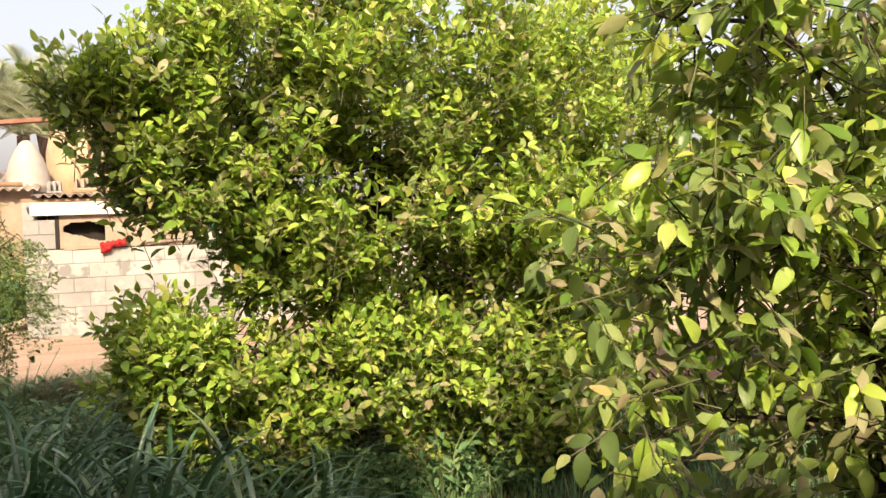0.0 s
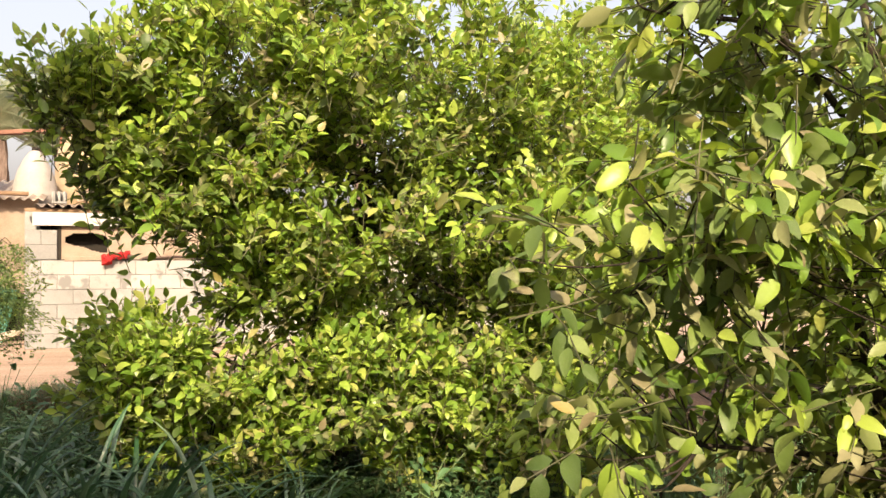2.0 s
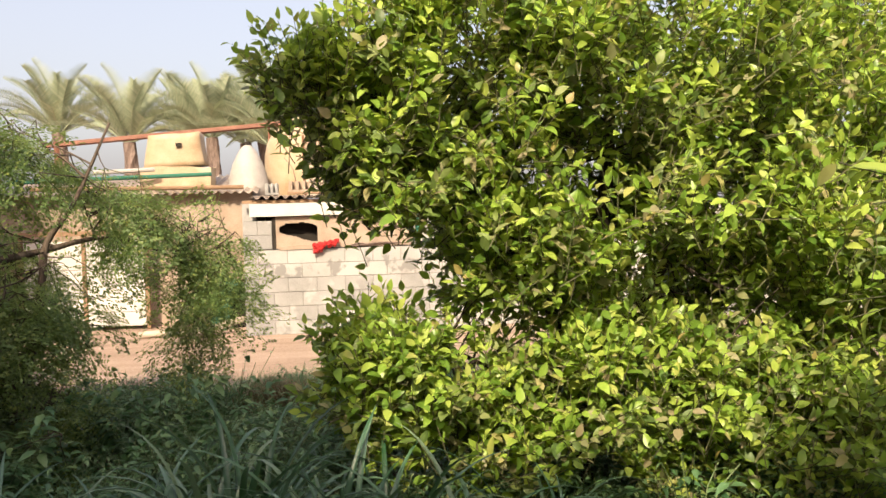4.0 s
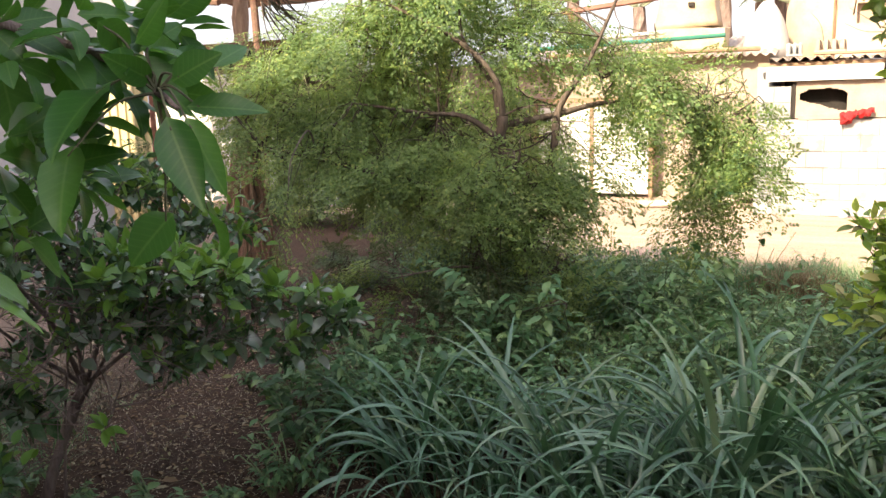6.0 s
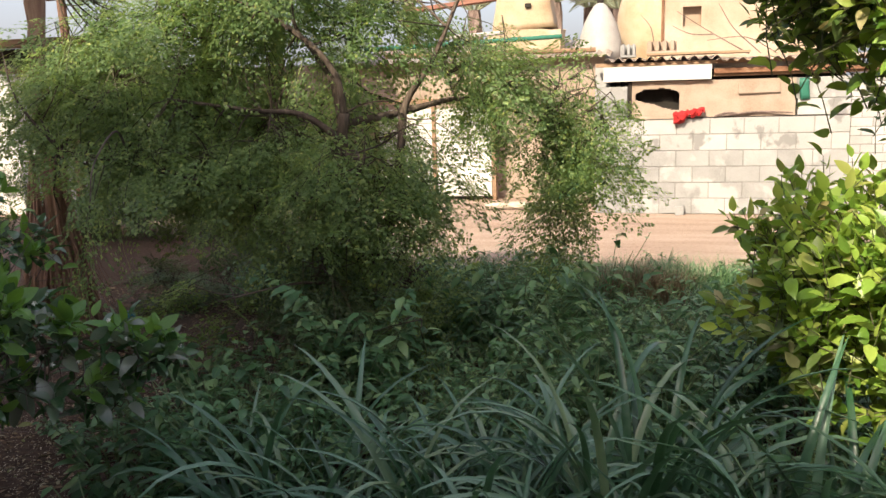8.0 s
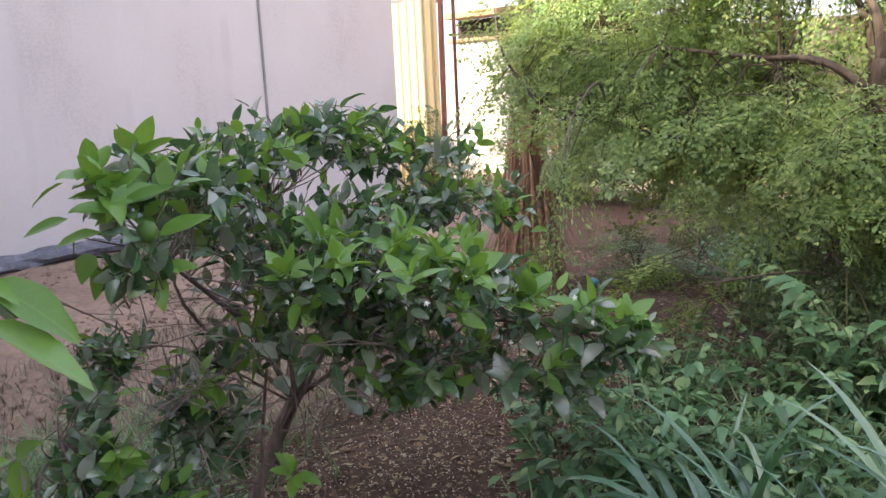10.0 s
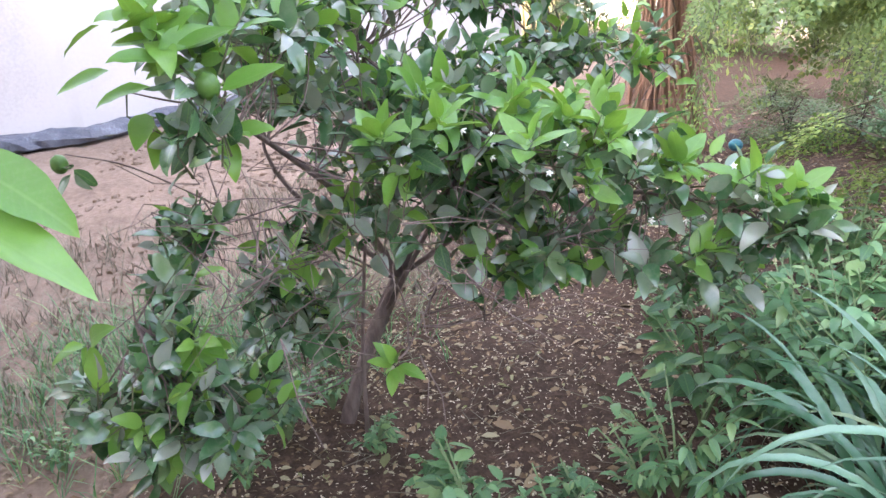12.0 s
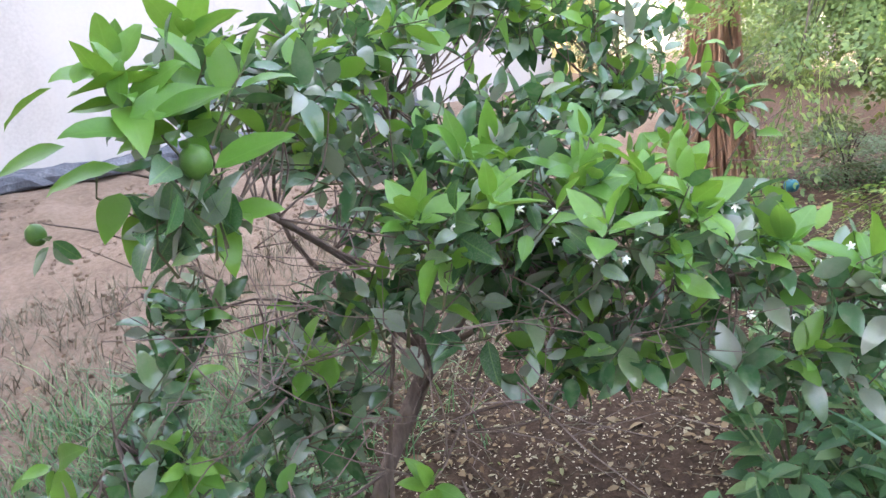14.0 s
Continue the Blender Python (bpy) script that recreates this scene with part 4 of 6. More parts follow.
def spray(tree, hubs, twigs, rng, mat, r0=0.011, r1=0.004, every=3):
    """Thin branches from the nearest limb point to the shoots."""
    v, f = [], []
    hubs_a = np.array(hubs)
    for i, (root, tip_, c) in enumerate(twigs):
        if i % every:
            continue
        dist = np.linalg.norm(hubs_a - root, axis=1)
        a = hubs_a[int(np.argmin(dist + rng.uniform(0, 0.12, len(dist))))]
        if np.linalg.norm(root - a) > 0.55:
            continue
        mid = (a + root) / 2 + rng.normal(0, 0.07, 3) * np.linalg.norm(root - a) + np.array((0, 0, -0.04 * np.linalg.norm(root - a)))
        tv_, tf_ = tube(smooth_path([a, mid, root], 3), r0, r1, 4)
        o = len(v)
        v.extend(tv_)
        f.extend(tuple(k + o for k in q) for q in tf_)
    part("branch_tangle", mesh("branch_tangle", v, f, mat, True), tree, kind="stuff")


# the sunlit citrus tree by the track
rng = np.random.default_rng(11)
t1 = thing("citrus_tree", (2.56, 6.36, 0), "dense sunlit citrus tree with yellowish-green leaves", "tree")
T1_BLOBS = [(2.12, 5.98, 1.48, 0.49, 0.49, 0.33), (1.55, 5.82, 1.89, 0.46, 0.46, 0.24), (4.13, 6.42, 1.48, 0.76, 0.76, 0.76), (4.35, 6.53, 2.46, 0.87, 0.76, 0.76), (3.91, 6.31, 0.61, 0.54, 0.54, 0.43), (1.87, 5.93, 2.35, 0.76, 0.81, 0.54),
            (2.72, 6.15, 2.62, 1.08, 0.98, 0.76), (3.53, 6.31, 2.24, 0.87, 0.87, 0.76), (1.31, 5.82, 2.15, 0.39, 0.43, 0.37), (1.33, 5.77, 2.48, 0.26, 0.3, 0.17), (2.45, 5.87, 1.75, 0.81, 0.76, 0.49), (1.64, 5.82, 0.96, 0.5, 0.49, 0.43),
            (1.8, 5.77, 0.61, 0.46, 0.38, 0.22), (2.45, 5.82, 0.85, 0.65, 0.54, 0.37), (3.21, 5.98, 1.1, 0.71, 0.65, 0.65), (3.05, 5.77, 0.45, 0.43, 0.43, 0.33), (2.18, 6.09, 3.11, 0.65, 0.65, 0.38), (3.7, 5.66, 1.37, 0.65, 0.54, 0.65),
            (3.37, 5.55, 0.61, 0.65, 0.43, 0.43), (1.38, 5.74, 0.96, 0.28, 0.33, 0.39), (1.11, 5.71, 2.33, 0.22, 0.28, 0.2), (3.05, 6.74, 1.32, 0.76, 0.43, 0.65), (2.29, 6.74, 1.48, 0.54, 0.38, 0.49), (3.7, 6.74, 1.05, 0.65, 0.38, 0.65),
            (4.67, 6.85, 0.94, 0.65, 0.38, 0.76)]
T1_LIMBS = [([(2.59, 6.36, -0.2), (2.56, 6.33, 0.23), (2.5, 6.25, 0.72)], 0.085, 0.06), ([(2.5, 6.25, 0.67), (2.29, 6.15, 1.26), (1.74, 6.04, 1.97), (1.31, 5.93, 2.35)], 0.05, 0.012),
            ([(2.53, 6.26, 0.72), (2.67, 6.25, 1.48), (2.72, 6.2, 2.46), (2.61, 6.2, 3.11)], 0.055, 0.012), ([(2.54, 6.28, 0.61), (2.99, 6.25, 1.26), (3.48, 6.31, 2.13)], 0.045, 0.012),
            ([(2.53, 6.29, 0.4), (2.18, 6.09, 0.72), (1.74, 5.98, 0.99)], 0.03, 0.008), ([(2.56, 6.31, 0.34), (2.88, 5.98, 0.5), (3.15, 5.87, 0.83)], 0.028, 0.008)]
T1_HOLLOWS = [(2.94, 5.39, 1.43, 0.52, 0.54, 0.24), (3.48, 5.28, 1.21, 0.38, 0.49, 0.3), (1.58, 5.33, 1.46, 0.46, 0.49, 0.11), (2.93, 5.20, 1.36, 0.27, 0.45, 0.27), (3.19, 5.80, 1.30, 0.32, 0.45, 0.27), (2.51, 5.40, 2.01, 0.40, 0.40, 0.12)]
limbs(t1, T1_LIMBS, BARK_DARK)
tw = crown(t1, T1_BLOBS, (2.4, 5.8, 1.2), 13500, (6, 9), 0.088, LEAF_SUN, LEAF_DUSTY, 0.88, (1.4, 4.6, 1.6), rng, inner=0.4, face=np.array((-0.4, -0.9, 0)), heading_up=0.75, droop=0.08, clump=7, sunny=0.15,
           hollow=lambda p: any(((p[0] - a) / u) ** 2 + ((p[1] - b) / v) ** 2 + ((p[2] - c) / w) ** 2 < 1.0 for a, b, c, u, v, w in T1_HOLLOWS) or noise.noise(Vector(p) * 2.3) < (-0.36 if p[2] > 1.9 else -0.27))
spray(t1, along(T1_LIMBS, 0.2), tw, rng, BARK_DARK, 0.006, 0.0025, every=9)

# the citrus tree close to the start of the walk
t2 = thing("citrus_tree", (3.72, 3.35, 0), "citrus tree with drooping bright and dusty brown leaves", "tree")
T2_BLOBS = [(3.5, 3.7, 1.3, 0.8, 0.6, 0.8), (4.0, 3.2, 0.8, 0.5, 0.5, 0.5), (3.3, 2.75, 1.5, 0.4, 0.3, 0.35), (2.65, 2.85, 1.75, 0.3, 0.25, 0.2), (2.55, 3.0, 1.55, 0.42, 0.40, 0.30), (3.1, 3.1, 1.7, 0.55, 0.5, 0.4), (3.7, 3.2, 1.9, 0.6, 0.6, 0.6), (3.05, 3.05, 2.25, 0.65, 0.5, 0.35),
            (2.65, 3.05, 1.16, 0.33, 0.33, 0.24), (3.2, 2.95, 1.15, 0.5, 0.4, 0.32), (3.75, 3.0, 1.1, 0.5, 0.5, 0.45), (3.35, 2.75, 0.85, 0.3, 0.25, 0.15), (2.75, 3.0, 2.1, 0.35, 0.35, 0.25), (2.42, 3.0, 1.10, 0.26, 0.3, 0.20)]
T2_LIMBS = [([(3.75, 3.35, -0.05), (3.72, 3.33, 0.5), (3.66, 3.3, 1.0)], 0.075, 0.055), ([(3.66, 3.3, 1.0), (3.3, 3.15, 1.5), (2.7, 3.05, 1.6)], 0.022, 0.006),
           ([(3.66, 3.3, 1.0), (3.6, 3.25, 1.7), (3.3, 3.1, 2.4)], 0.04, 0.01), ([(3.68, 3.3, 0.9), (3.95, 3.3, 1.5), (4.1, 3.3, 2.2)], 0.035, 0.01),
           ([(3.68, 3.3, 0.8), (3.3, 3.1, 1.0), (2.75, 3.05, 1.1)], 0.016, 0.005), ([(3.3, 3.15, 2.0), (3.0, 3.1, 2.2), (2.6, 3.05, 2.2)], 0.012, 0.005)]
limbs(t2, T2_LIMBS, BARK_DARK)
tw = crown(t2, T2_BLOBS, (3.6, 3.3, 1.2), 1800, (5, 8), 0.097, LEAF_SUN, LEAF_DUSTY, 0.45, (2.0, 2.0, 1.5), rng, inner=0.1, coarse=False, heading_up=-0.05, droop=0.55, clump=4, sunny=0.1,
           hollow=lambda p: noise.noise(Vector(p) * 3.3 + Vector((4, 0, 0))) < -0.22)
spray(t2, along(T2_LIMBS), tw, rng, BARK_DARK, 0.004, 0.002, every=4)

# citrus trees further back on the sunny side
t4 = thing("citrus_tree", (5.3, 8.0, 0), "citrus tree standing behind the others in the sun", "tree")
limbs(t4, [([(5.3, 8.0, -0.05), (5.25, 8.0, 0.6), (5.1, 7.9, 1.5), (4.9, 7.8, 2.4)], 0.08, 0.02), ([(5.28, 8.0, 0.6), (5.7, 8.0, 1.6), (5.9, 7.9, 2.4)], 0.05, 0.015)], BARK_DARK)
crown(t4, [(4.7, 7.8, 2.3, 1.1, 0.9, 0.9), (5.8, 7.9, 2.2, 1.0, 0.9, 0.9), (5.2, 7.8, 3.0, 1.1, 0.9, 0.6), (5.0, 7.7, 1.2, 1.0, 0.8, 0.5)], (5.2, 8, 1.5), 1100, (5, 8), 0.11, LEAF_SUN, LEAF_DUSTY, 0.5, (4, 6, 2), rng, keep=40)
t5 = thing("citrus_tree", (7.2, 5.6, 0), "citrus tree standing behind the others in the sun", "tree")
limbs(t5, [([(7.2, 5.6, -0.05), (7.15, 5.6, 0.7), (6.9, 5.5, 1.6), (6.7, 5.4, 2.4)], 0.08, 0.02)], BARK_DARK)
crown(t5, [(6.8, 5.5, 2.2, 0.9, 0.9, 0.9), (7.4, 5.6, 1.8, 0.9, 0.9, 0.8)], (7.2, 5.6, 1.5), 600, (5, 8), 0.11, LEAF_SUN, LEAF_DUSTY, 0.5, (5, 4, 2), rng, keep=30)

# the citrus tree whose branches hang beside the path
t3 = thing("citrus_tree", (-1.0, 2.05, 0), "citrus tree with glossy leafy branches over the path", "tree")
limbs(t3, [([(-1.0, 2.05, -0.05), (-0.95, 2.1, 0.6), (-0.9, 2.15, 1.2)], 0.07, 0.05), ([(-0.9, 2.15, 1.2), (-0.4, 2.35, 1.62), (0.15, 2.72, 1.73), (0.31, 2.92, 1.685), (0.40, 2.91, 1.645), (0.46, 2.87, 1.63)], 0.010, 0.002),
           ([(-0.9, 2.15, 1.2), (-0.95, 2.75, 1.40), (-0.92, 3.3, 1.34), (-0.85, 3.56, 1.24)], 0.024, 0.003), ([(-0.9, 2.15, 1.2), (-1.0, 2.1, 1.9), (-0.9, 2.2, 2.6)], 0.04, 0.01), ([(-0.9, 2.15, 1.2), (-0.5, 1.9, 1.85), (0.0, 1.7, 2.25)], 0.03, 0.006),
           ([(-0.3, 2.4, 1.66), (-0.05, 2.85, 1.75), (0.10, 3.15, 1.69), (0.158, 3.225, 1.657)], 0.012, 0.003)], BARK, 7)
BRANCH_LEAVES = [  # base, tip and width of single leaves on the hanging branch
    (0.363, 2.884, 1.650, 0.417, 2.765, 1.621, 0.041), (0.446, 2.881, 1.653, 0.491, 2.891, 1.676, 0.030), (0.454, 2.888, 1.631, 0.520, 2.914, 1.628, 0.025),
    (0.455, 2.861, 1.623, 0.514, 2.827, 1.554, 0.034), (0.467, 2.872, 1.622, 0.514, 2.854, 1.564, 0.027), (0.390, 2.970, 1.531, 0.356, 3.064, 1.468, 0.028),
    (0.390, 2.928, 1.528, 0.361, 2.890, 1.484, 0.041), (0.363, 2.839, 1.600, 0.405, 2.773, 1.546, 0.038), (0.350, 2.895, 1.711, 0.355, 2.931, 1.685, 0.030),
    (0.393, 2.913, 1.656, 0.394, 2.858, 1.676, 0.025), (0.374, 2.921, 1.687, 0.389, 2.962, 1.686, 0.026), (0.446, 2.933, 1.666, 0.449, 2.984, 1.690, 0.026)]
SIDE_LEAVES = [(-0.850, 3.575, 1.252, -0.778, 3.674, 1.169), (-0.815, 3.553, 1.206, -0.742, 3.665, 1.104), (-0.86, 3.56, 1.26, -0.80, 3.60, 1.235),
               (0.158, 3.225, 1.657, 0.145, 3.315, 1.616), (0.150, 3.240, 1.680, 0.165, 3.285, 1.655)]


def star_shoot(tree, at, heading, count, size, mat, seed):
    """A rosette of leaves at the end of a twig."""
    g = np.random.default_rng(seed)
    spots = []
    shoot(spots, g, np.array(at), np.array(heading), count, size, 0.03, droop=0.05, open_=1.1)
    for k, rot, place in spots:
        part("leaf", leaf_mesh("fine", k, mat), tree, at=matrix_of(rot, place))


def single_leaves(tree, rows, mat, wide, seed, up=(0.25, -0.35, 0.9), scale=1.05):
    g = np.random.default_rng(seed)
    for x0, y0, z0, x1, y1, z1 in rows:
        a, b = np.array((x0, y0, z0)), np.array((x1, y1, z1))
        a = a + (b - a) * max(0.0, 1.0 - scale) * 0.6
        rot = aim(b - a, np.array(up) + g.normal(0, 0.3, 3), float(np.linalg.norm(b - a)) * scale)
        rot[:, 0] *= wide
        part("leaf", leaf_mesh("fine", int(g.integers(2)), mat), tree, at=matrix_of(rot, a))


for x0, y0, z0, x1, y1, z1, wide in BRANCH_LEAVES:
    a, c = Vector((x0, y0, z0)), Vector((0.40, 2.91, 1.645))
    e = a + (Vector((x1, y1, z1)) - a) * 0.16
    part("leaf_stalk", mesh("leaf_stalk", *tube(smooth_path([c, (a + c) / 2 + Vector((0, 0, 0.012)), e], 4), 0.0017, 0.001, 5), TWIG), t3)
    long = (Vector((x1, y1, z1)) - a).length
    single_leaves(t3, [(x0, y0, z0, x1, y1, z1)], LEAF_GLOSSY, wide / long / 0.45, int(x0 * 1e4), (0.45, -0.7, 0.45), 1.06)
for i, place in enumerate(((0.32, 2.84, 1.67), (0.31, 2.91, 1.69), (0.34, 2.94, 1.65), (0.32, 2.84, 1.61), (0.30, 2.89, 1.56), (0.39, 2.92, 1.68), (0.28, 2.95, 1.62), (0.28, 2.86, 1.71), (0.38, 2.95, 1.64), (0.28, 2.86, 1.51), (0.32, 2.91, 1.72), (0.21, 2.94, 1.72), (0.23, 2.99, 1.69), (0.3, 3.0, 1.72), (0.2, 2.94, 1.65), (0.23, 2.96, 1.6), (0.25, 3.02, 1.66), (0.33, 3.01, 1.68), (0.2, 2.96, 1.56), (0.19, 2.91, 1.58), (0.32, 3.05, 1.71), (0.2, 3.01, 1.54))):
    star_shoot(t3, place, (0.5, 0.2, -0.25 + 0.1 * (i % 4)), 6, 0.078, LEAF_GLOSSY, 60 + i)
single_leaves(t3, SIDE_LEAVES, LEAF_YOUNG, 0.95, 6, (0.6, 0.1, 0.8))
# last two blobs lie unseen, added to shade the hanging branch
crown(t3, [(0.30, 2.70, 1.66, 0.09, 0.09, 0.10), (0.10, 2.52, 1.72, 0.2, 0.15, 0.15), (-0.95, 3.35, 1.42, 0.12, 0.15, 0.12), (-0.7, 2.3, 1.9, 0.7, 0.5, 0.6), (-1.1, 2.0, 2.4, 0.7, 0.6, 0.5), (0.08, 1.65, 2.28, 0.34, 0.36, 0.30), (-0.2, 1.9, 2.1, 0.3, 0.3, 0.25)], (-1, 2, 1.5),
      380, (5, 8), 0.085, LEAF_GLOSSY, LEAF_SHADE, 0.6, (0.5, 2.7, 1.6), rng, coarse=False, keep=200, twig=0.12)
# unseen crown and limbs overhead, added to darken the bush and earth below
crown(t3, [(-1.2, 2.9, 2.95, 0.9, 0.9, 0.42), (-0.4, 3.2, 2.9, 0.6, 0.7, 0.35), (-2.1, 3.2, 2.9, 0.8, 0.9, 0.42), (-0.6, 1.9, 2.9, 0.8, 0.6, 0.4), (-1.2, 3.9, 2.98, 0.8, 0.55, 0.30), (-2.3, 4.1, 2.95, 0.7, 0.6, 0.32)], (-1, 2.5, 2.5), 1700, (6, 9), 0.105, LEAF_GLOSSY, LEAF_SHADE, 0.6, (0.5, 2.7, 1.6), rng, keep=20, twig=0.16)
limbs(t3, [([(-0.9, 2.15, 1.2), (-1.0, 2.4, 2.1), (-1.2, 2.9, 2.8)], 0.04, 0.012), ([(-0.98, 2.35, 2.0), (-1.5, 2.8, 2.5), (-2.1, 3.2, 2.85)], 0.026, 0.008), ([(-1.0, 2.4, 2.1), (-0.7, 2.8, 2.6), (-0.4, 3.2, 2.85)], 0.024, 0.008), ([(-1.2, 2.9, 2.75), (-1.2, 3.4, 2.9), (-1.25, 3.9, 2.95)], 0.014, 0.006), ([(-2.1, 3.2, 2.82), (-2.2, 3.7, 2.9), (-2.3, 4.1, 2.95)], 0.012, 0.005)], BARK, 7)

# the small citrus bush at the end of the walk
bush = thing("citrus_bush", (-1.96, 4.56, 0), "small flowering citrus bush with dusty leaves on bare earth", "bush")
BUSH_LIMBS = [([(-1.97, 4.52, -0.04), (-1.95, 4.60, 0.18), (-1.94, 4.76, 0.44)], 0.027, 0.021), ([(-1.94, 4.76, 0.44), (-1.80, 4.55, 0.75), (-1.60, 4.25, 1.02), (-1.40, 4.0, 1.20)], 0.0116, 0.0035),
              ([(-1.94, 4.77, 0.44), (-1.95, 4.75, 0.8), (-1.85, 4.65, 1.15)], 0.0109, 0.0042), ([(-1.93, 4.78, 0.45), (-1.65, 5.0, 0.68), (-1.25, 5.1, 0.76), (-0.98, 5.3, 0.70)], 0.0095, 0.0028),
              ([(-1.94, 4.78, 0.45), (-2.0, 5.1, 0.85), (-1.85, 5.4, 1.1)], 0.0095, 0.0035), ([(-1.92, 4.7, 0.36), (-1.6, 4.75, 0.80), (-1.35, 4.7, 0.98)], 0.0082, 0.0028),
              ([(-1.95, 4.74, 0.44), (-1.92, 4.35, 0.74), (-1.86, 4.1, 0.74), (-1.74, 3.92, 0.64)], 0.0040, 0.0021), ([(-1.86, 4.54, -0.02), (-1.80, 4.54, 0.4), (-1.74, 4.6, 0.95)], 0.0075, 0.0035),
              ([(-1.7, 4.75, 0.5), (-1.5, 4.5, 0.45), (-1.43, 4.40, 0.47)], 0.0040, 0.0021), ([(-1.94, 4.76, 0.44), (-2.15, 4.5, 0.8), (-2.25, 4.55, 1.1)], 0.0095, 0.0035), ([(-1.86, 4.1, 0.72), (-1.88, 3.95, 0.55), (-1.93, 3.84, 0.40)], 0.0032, 0.0021), ([(-2.0, 4.3, 0.75), (-2.15, 4.1, 0.9), (-2.22, 3.95, 0.96)], 0.0032, 0.0017)]
limbs(bush, BUSH_LIMBS, BARK, 7)
# bare crossing twigs inside the bush
g = np.random.default_rng(47)
tv, tf = [], []
for _ in range(150):
    a = np.array((g.uniform(-2.15, -1.2), g.uniform(4.05, 5.2), g.uniform(0.5, 0.98)))
    way = g.normal(0, 1, 3) * np.array((1, 1, 0.6))
    way = way / np.linalg.norm(way) * g.uniform(0.12, 0.34)
    for end, r in ((a + way, 0.0019), (a + way * 0.55 + g.normal(0, 0.06, 3), 0.0013)):
        one, two = tube([Vector(a), Vector(a + (end - a) * 0.5 + g.normal(0, 0.02, 3)), Vector(end)], r, 0.0008, 4)
        tf.extend(tuple(i + len(tv) for i in q) for q in two)
        tv.extend(one)
part("twig_tangle", mesh("twig_tangle", tv, tf, BARK), bush, kind="stuff")
BUSH_BLOBS = [(-1.75, 4.80, 1.06, 0.42, 0.50, 0.13), (-1.40, 4.58, 1.00, 0.18, 0.30, 0.09), (-1.28, 4.90, 0.93, 0.20, 0.28, 0.10), (-1.14, 5.14, 0.80, 0.22, 0.22, 0.08), (-0.98, 5.32, 0.71, 0.14, 0.12, 0.06),
              (-1.78, 5.40, 1.06, 0.26, 0.42, 0.12), (-1.66, 3.98, 0.58, 0.18, 0.13, 0.16), (-1.80, 4.02, 0.70, 0.16, 0.12, 0.08), (-1.92, 4.15, 0.78, 0.20, 0.14, 0.05), (-1.60, 4.05, 0.42, 0.20, 0.14, 0.12), (-1.72, 3.90, 0.46, 0.20, 0.14, 0.16), (-1.55, 4.60, 0.80, 0.30, 0.35, 0.08), (-1.40, 5.05, 0.66, 0.35, 0.30, 0.07),
              (-2.25, 4.62, 1.10, 0.30, 0.30, 0.14), (-1.92, 3.84, 0.38, 0.14, 0.10, 0.12), (-1.45, 4.05, 1.12, 0.16, 0.14, 0.06), (-2.1, 4.9, 0.80, 0.35, 0.3, 0.12), (-1.80, 4.55, 1.30, 0.35, 0.32, 0.09), (-1.62, 4.30, 1.28, 0.22, 0.20, 0.07), (-1.80, 3.96, 0.30, 0.18, 0.12, 0.12), (-1.78, 4.32, 0.56, 0.22, 0.24, 0.14), (-1.52, 4.12, 1.30, 0.18, 0.16, 0.08), (-1.62, 4.85, 0.78, 0.30, 0.25, 0.10), (-1.88, 4.20, 0.34, 0.16, 0.14, 0.10), (-1.95, 4.85, 1.36, 0.32, 0.32, 0.10), (-1.85, 5.25, 1.27, 0.30, 0.30, 0.11), (-1.84, 4.42, 0.70, 0.16, 0.14, 0.07), (-1.48, 4.85, 0.60, 0.22, 0.20, 0.06), (-1.14, 5.30, 0.56, 0.22, 0.22, 0.07)]
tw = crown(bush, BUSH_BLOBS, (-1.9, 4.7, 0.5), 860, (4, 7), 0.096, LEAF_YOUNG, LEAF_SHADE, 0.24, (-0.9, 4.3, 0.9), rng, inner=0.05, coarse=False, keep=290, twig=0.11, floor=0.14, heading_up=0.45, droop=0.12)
spray(bush, along(BUSH_LIMBS), tw, rng, BARK, 0.0027, 0.0014, every=2)
LIME_LEAVES = [(-1.389, 3.905, 1.308, -1.426, 4.052, 1.334), (-1.394, 3.892, 1.323, -1.410, 3.820, 1.293), (-1.361, 3.975, 1.254, -1.340, 3.884, 1.283), (-1.355, 3.995, 1.265, -1.318, 4.096, 1.303),
               (-1.387, 3.890, 1.248, -1.406, 3.802, 1.226), (-1.364, 3.948, 1.212, -1.372, 3.850, 1.211), (-1.368, 3.966, 1.287, -1.391, 3.975, 1.353), (-1.367, 4.074, 1.184, -1.324, 4.181, 1.224),
               (-1.387, 3.917, 1.325, -1.426, 3.964, 1.354), (-1.364, 3.971, 1.273, -1.368, 4.107, 1.295)]
for i, at in enumerate(((-1.40, 3.97, 1.30), (-1.44, 4.06, 1.24), (-1.50, 4.0, 1.33), (-1.52, 4.12, 1.36))):
    star_shoot(bush, at, (0.4, -0.4 + 0.2 * i, 0.5), 7, 0.118, LEAF_YOUNG, 200 + i)
for i, at in enumerate(((-1.0, 5.2, 0.82), (-1.1, 5.06, 0.88), (-1.2, 4.9, 0.98), (-1.3, 4.72, 1.06), (-0.98, 5.36, 0.77), (-1.42, 4.85, 1.08), (-1.34, 5.05, 0.98), (-1.5, 4.6, 1.08), (-1.28, 4.5, 1.06))):
    star_shoot(bush, at, (0.4, 0.1, 0.8), 7, 0.116, LEAF_YOUNG, 220 + i)
single_leaves(bush, LIME_LEAVES, LEAF_YOUNG, 0.95, 8, (0.5, -0.2, 0.85))


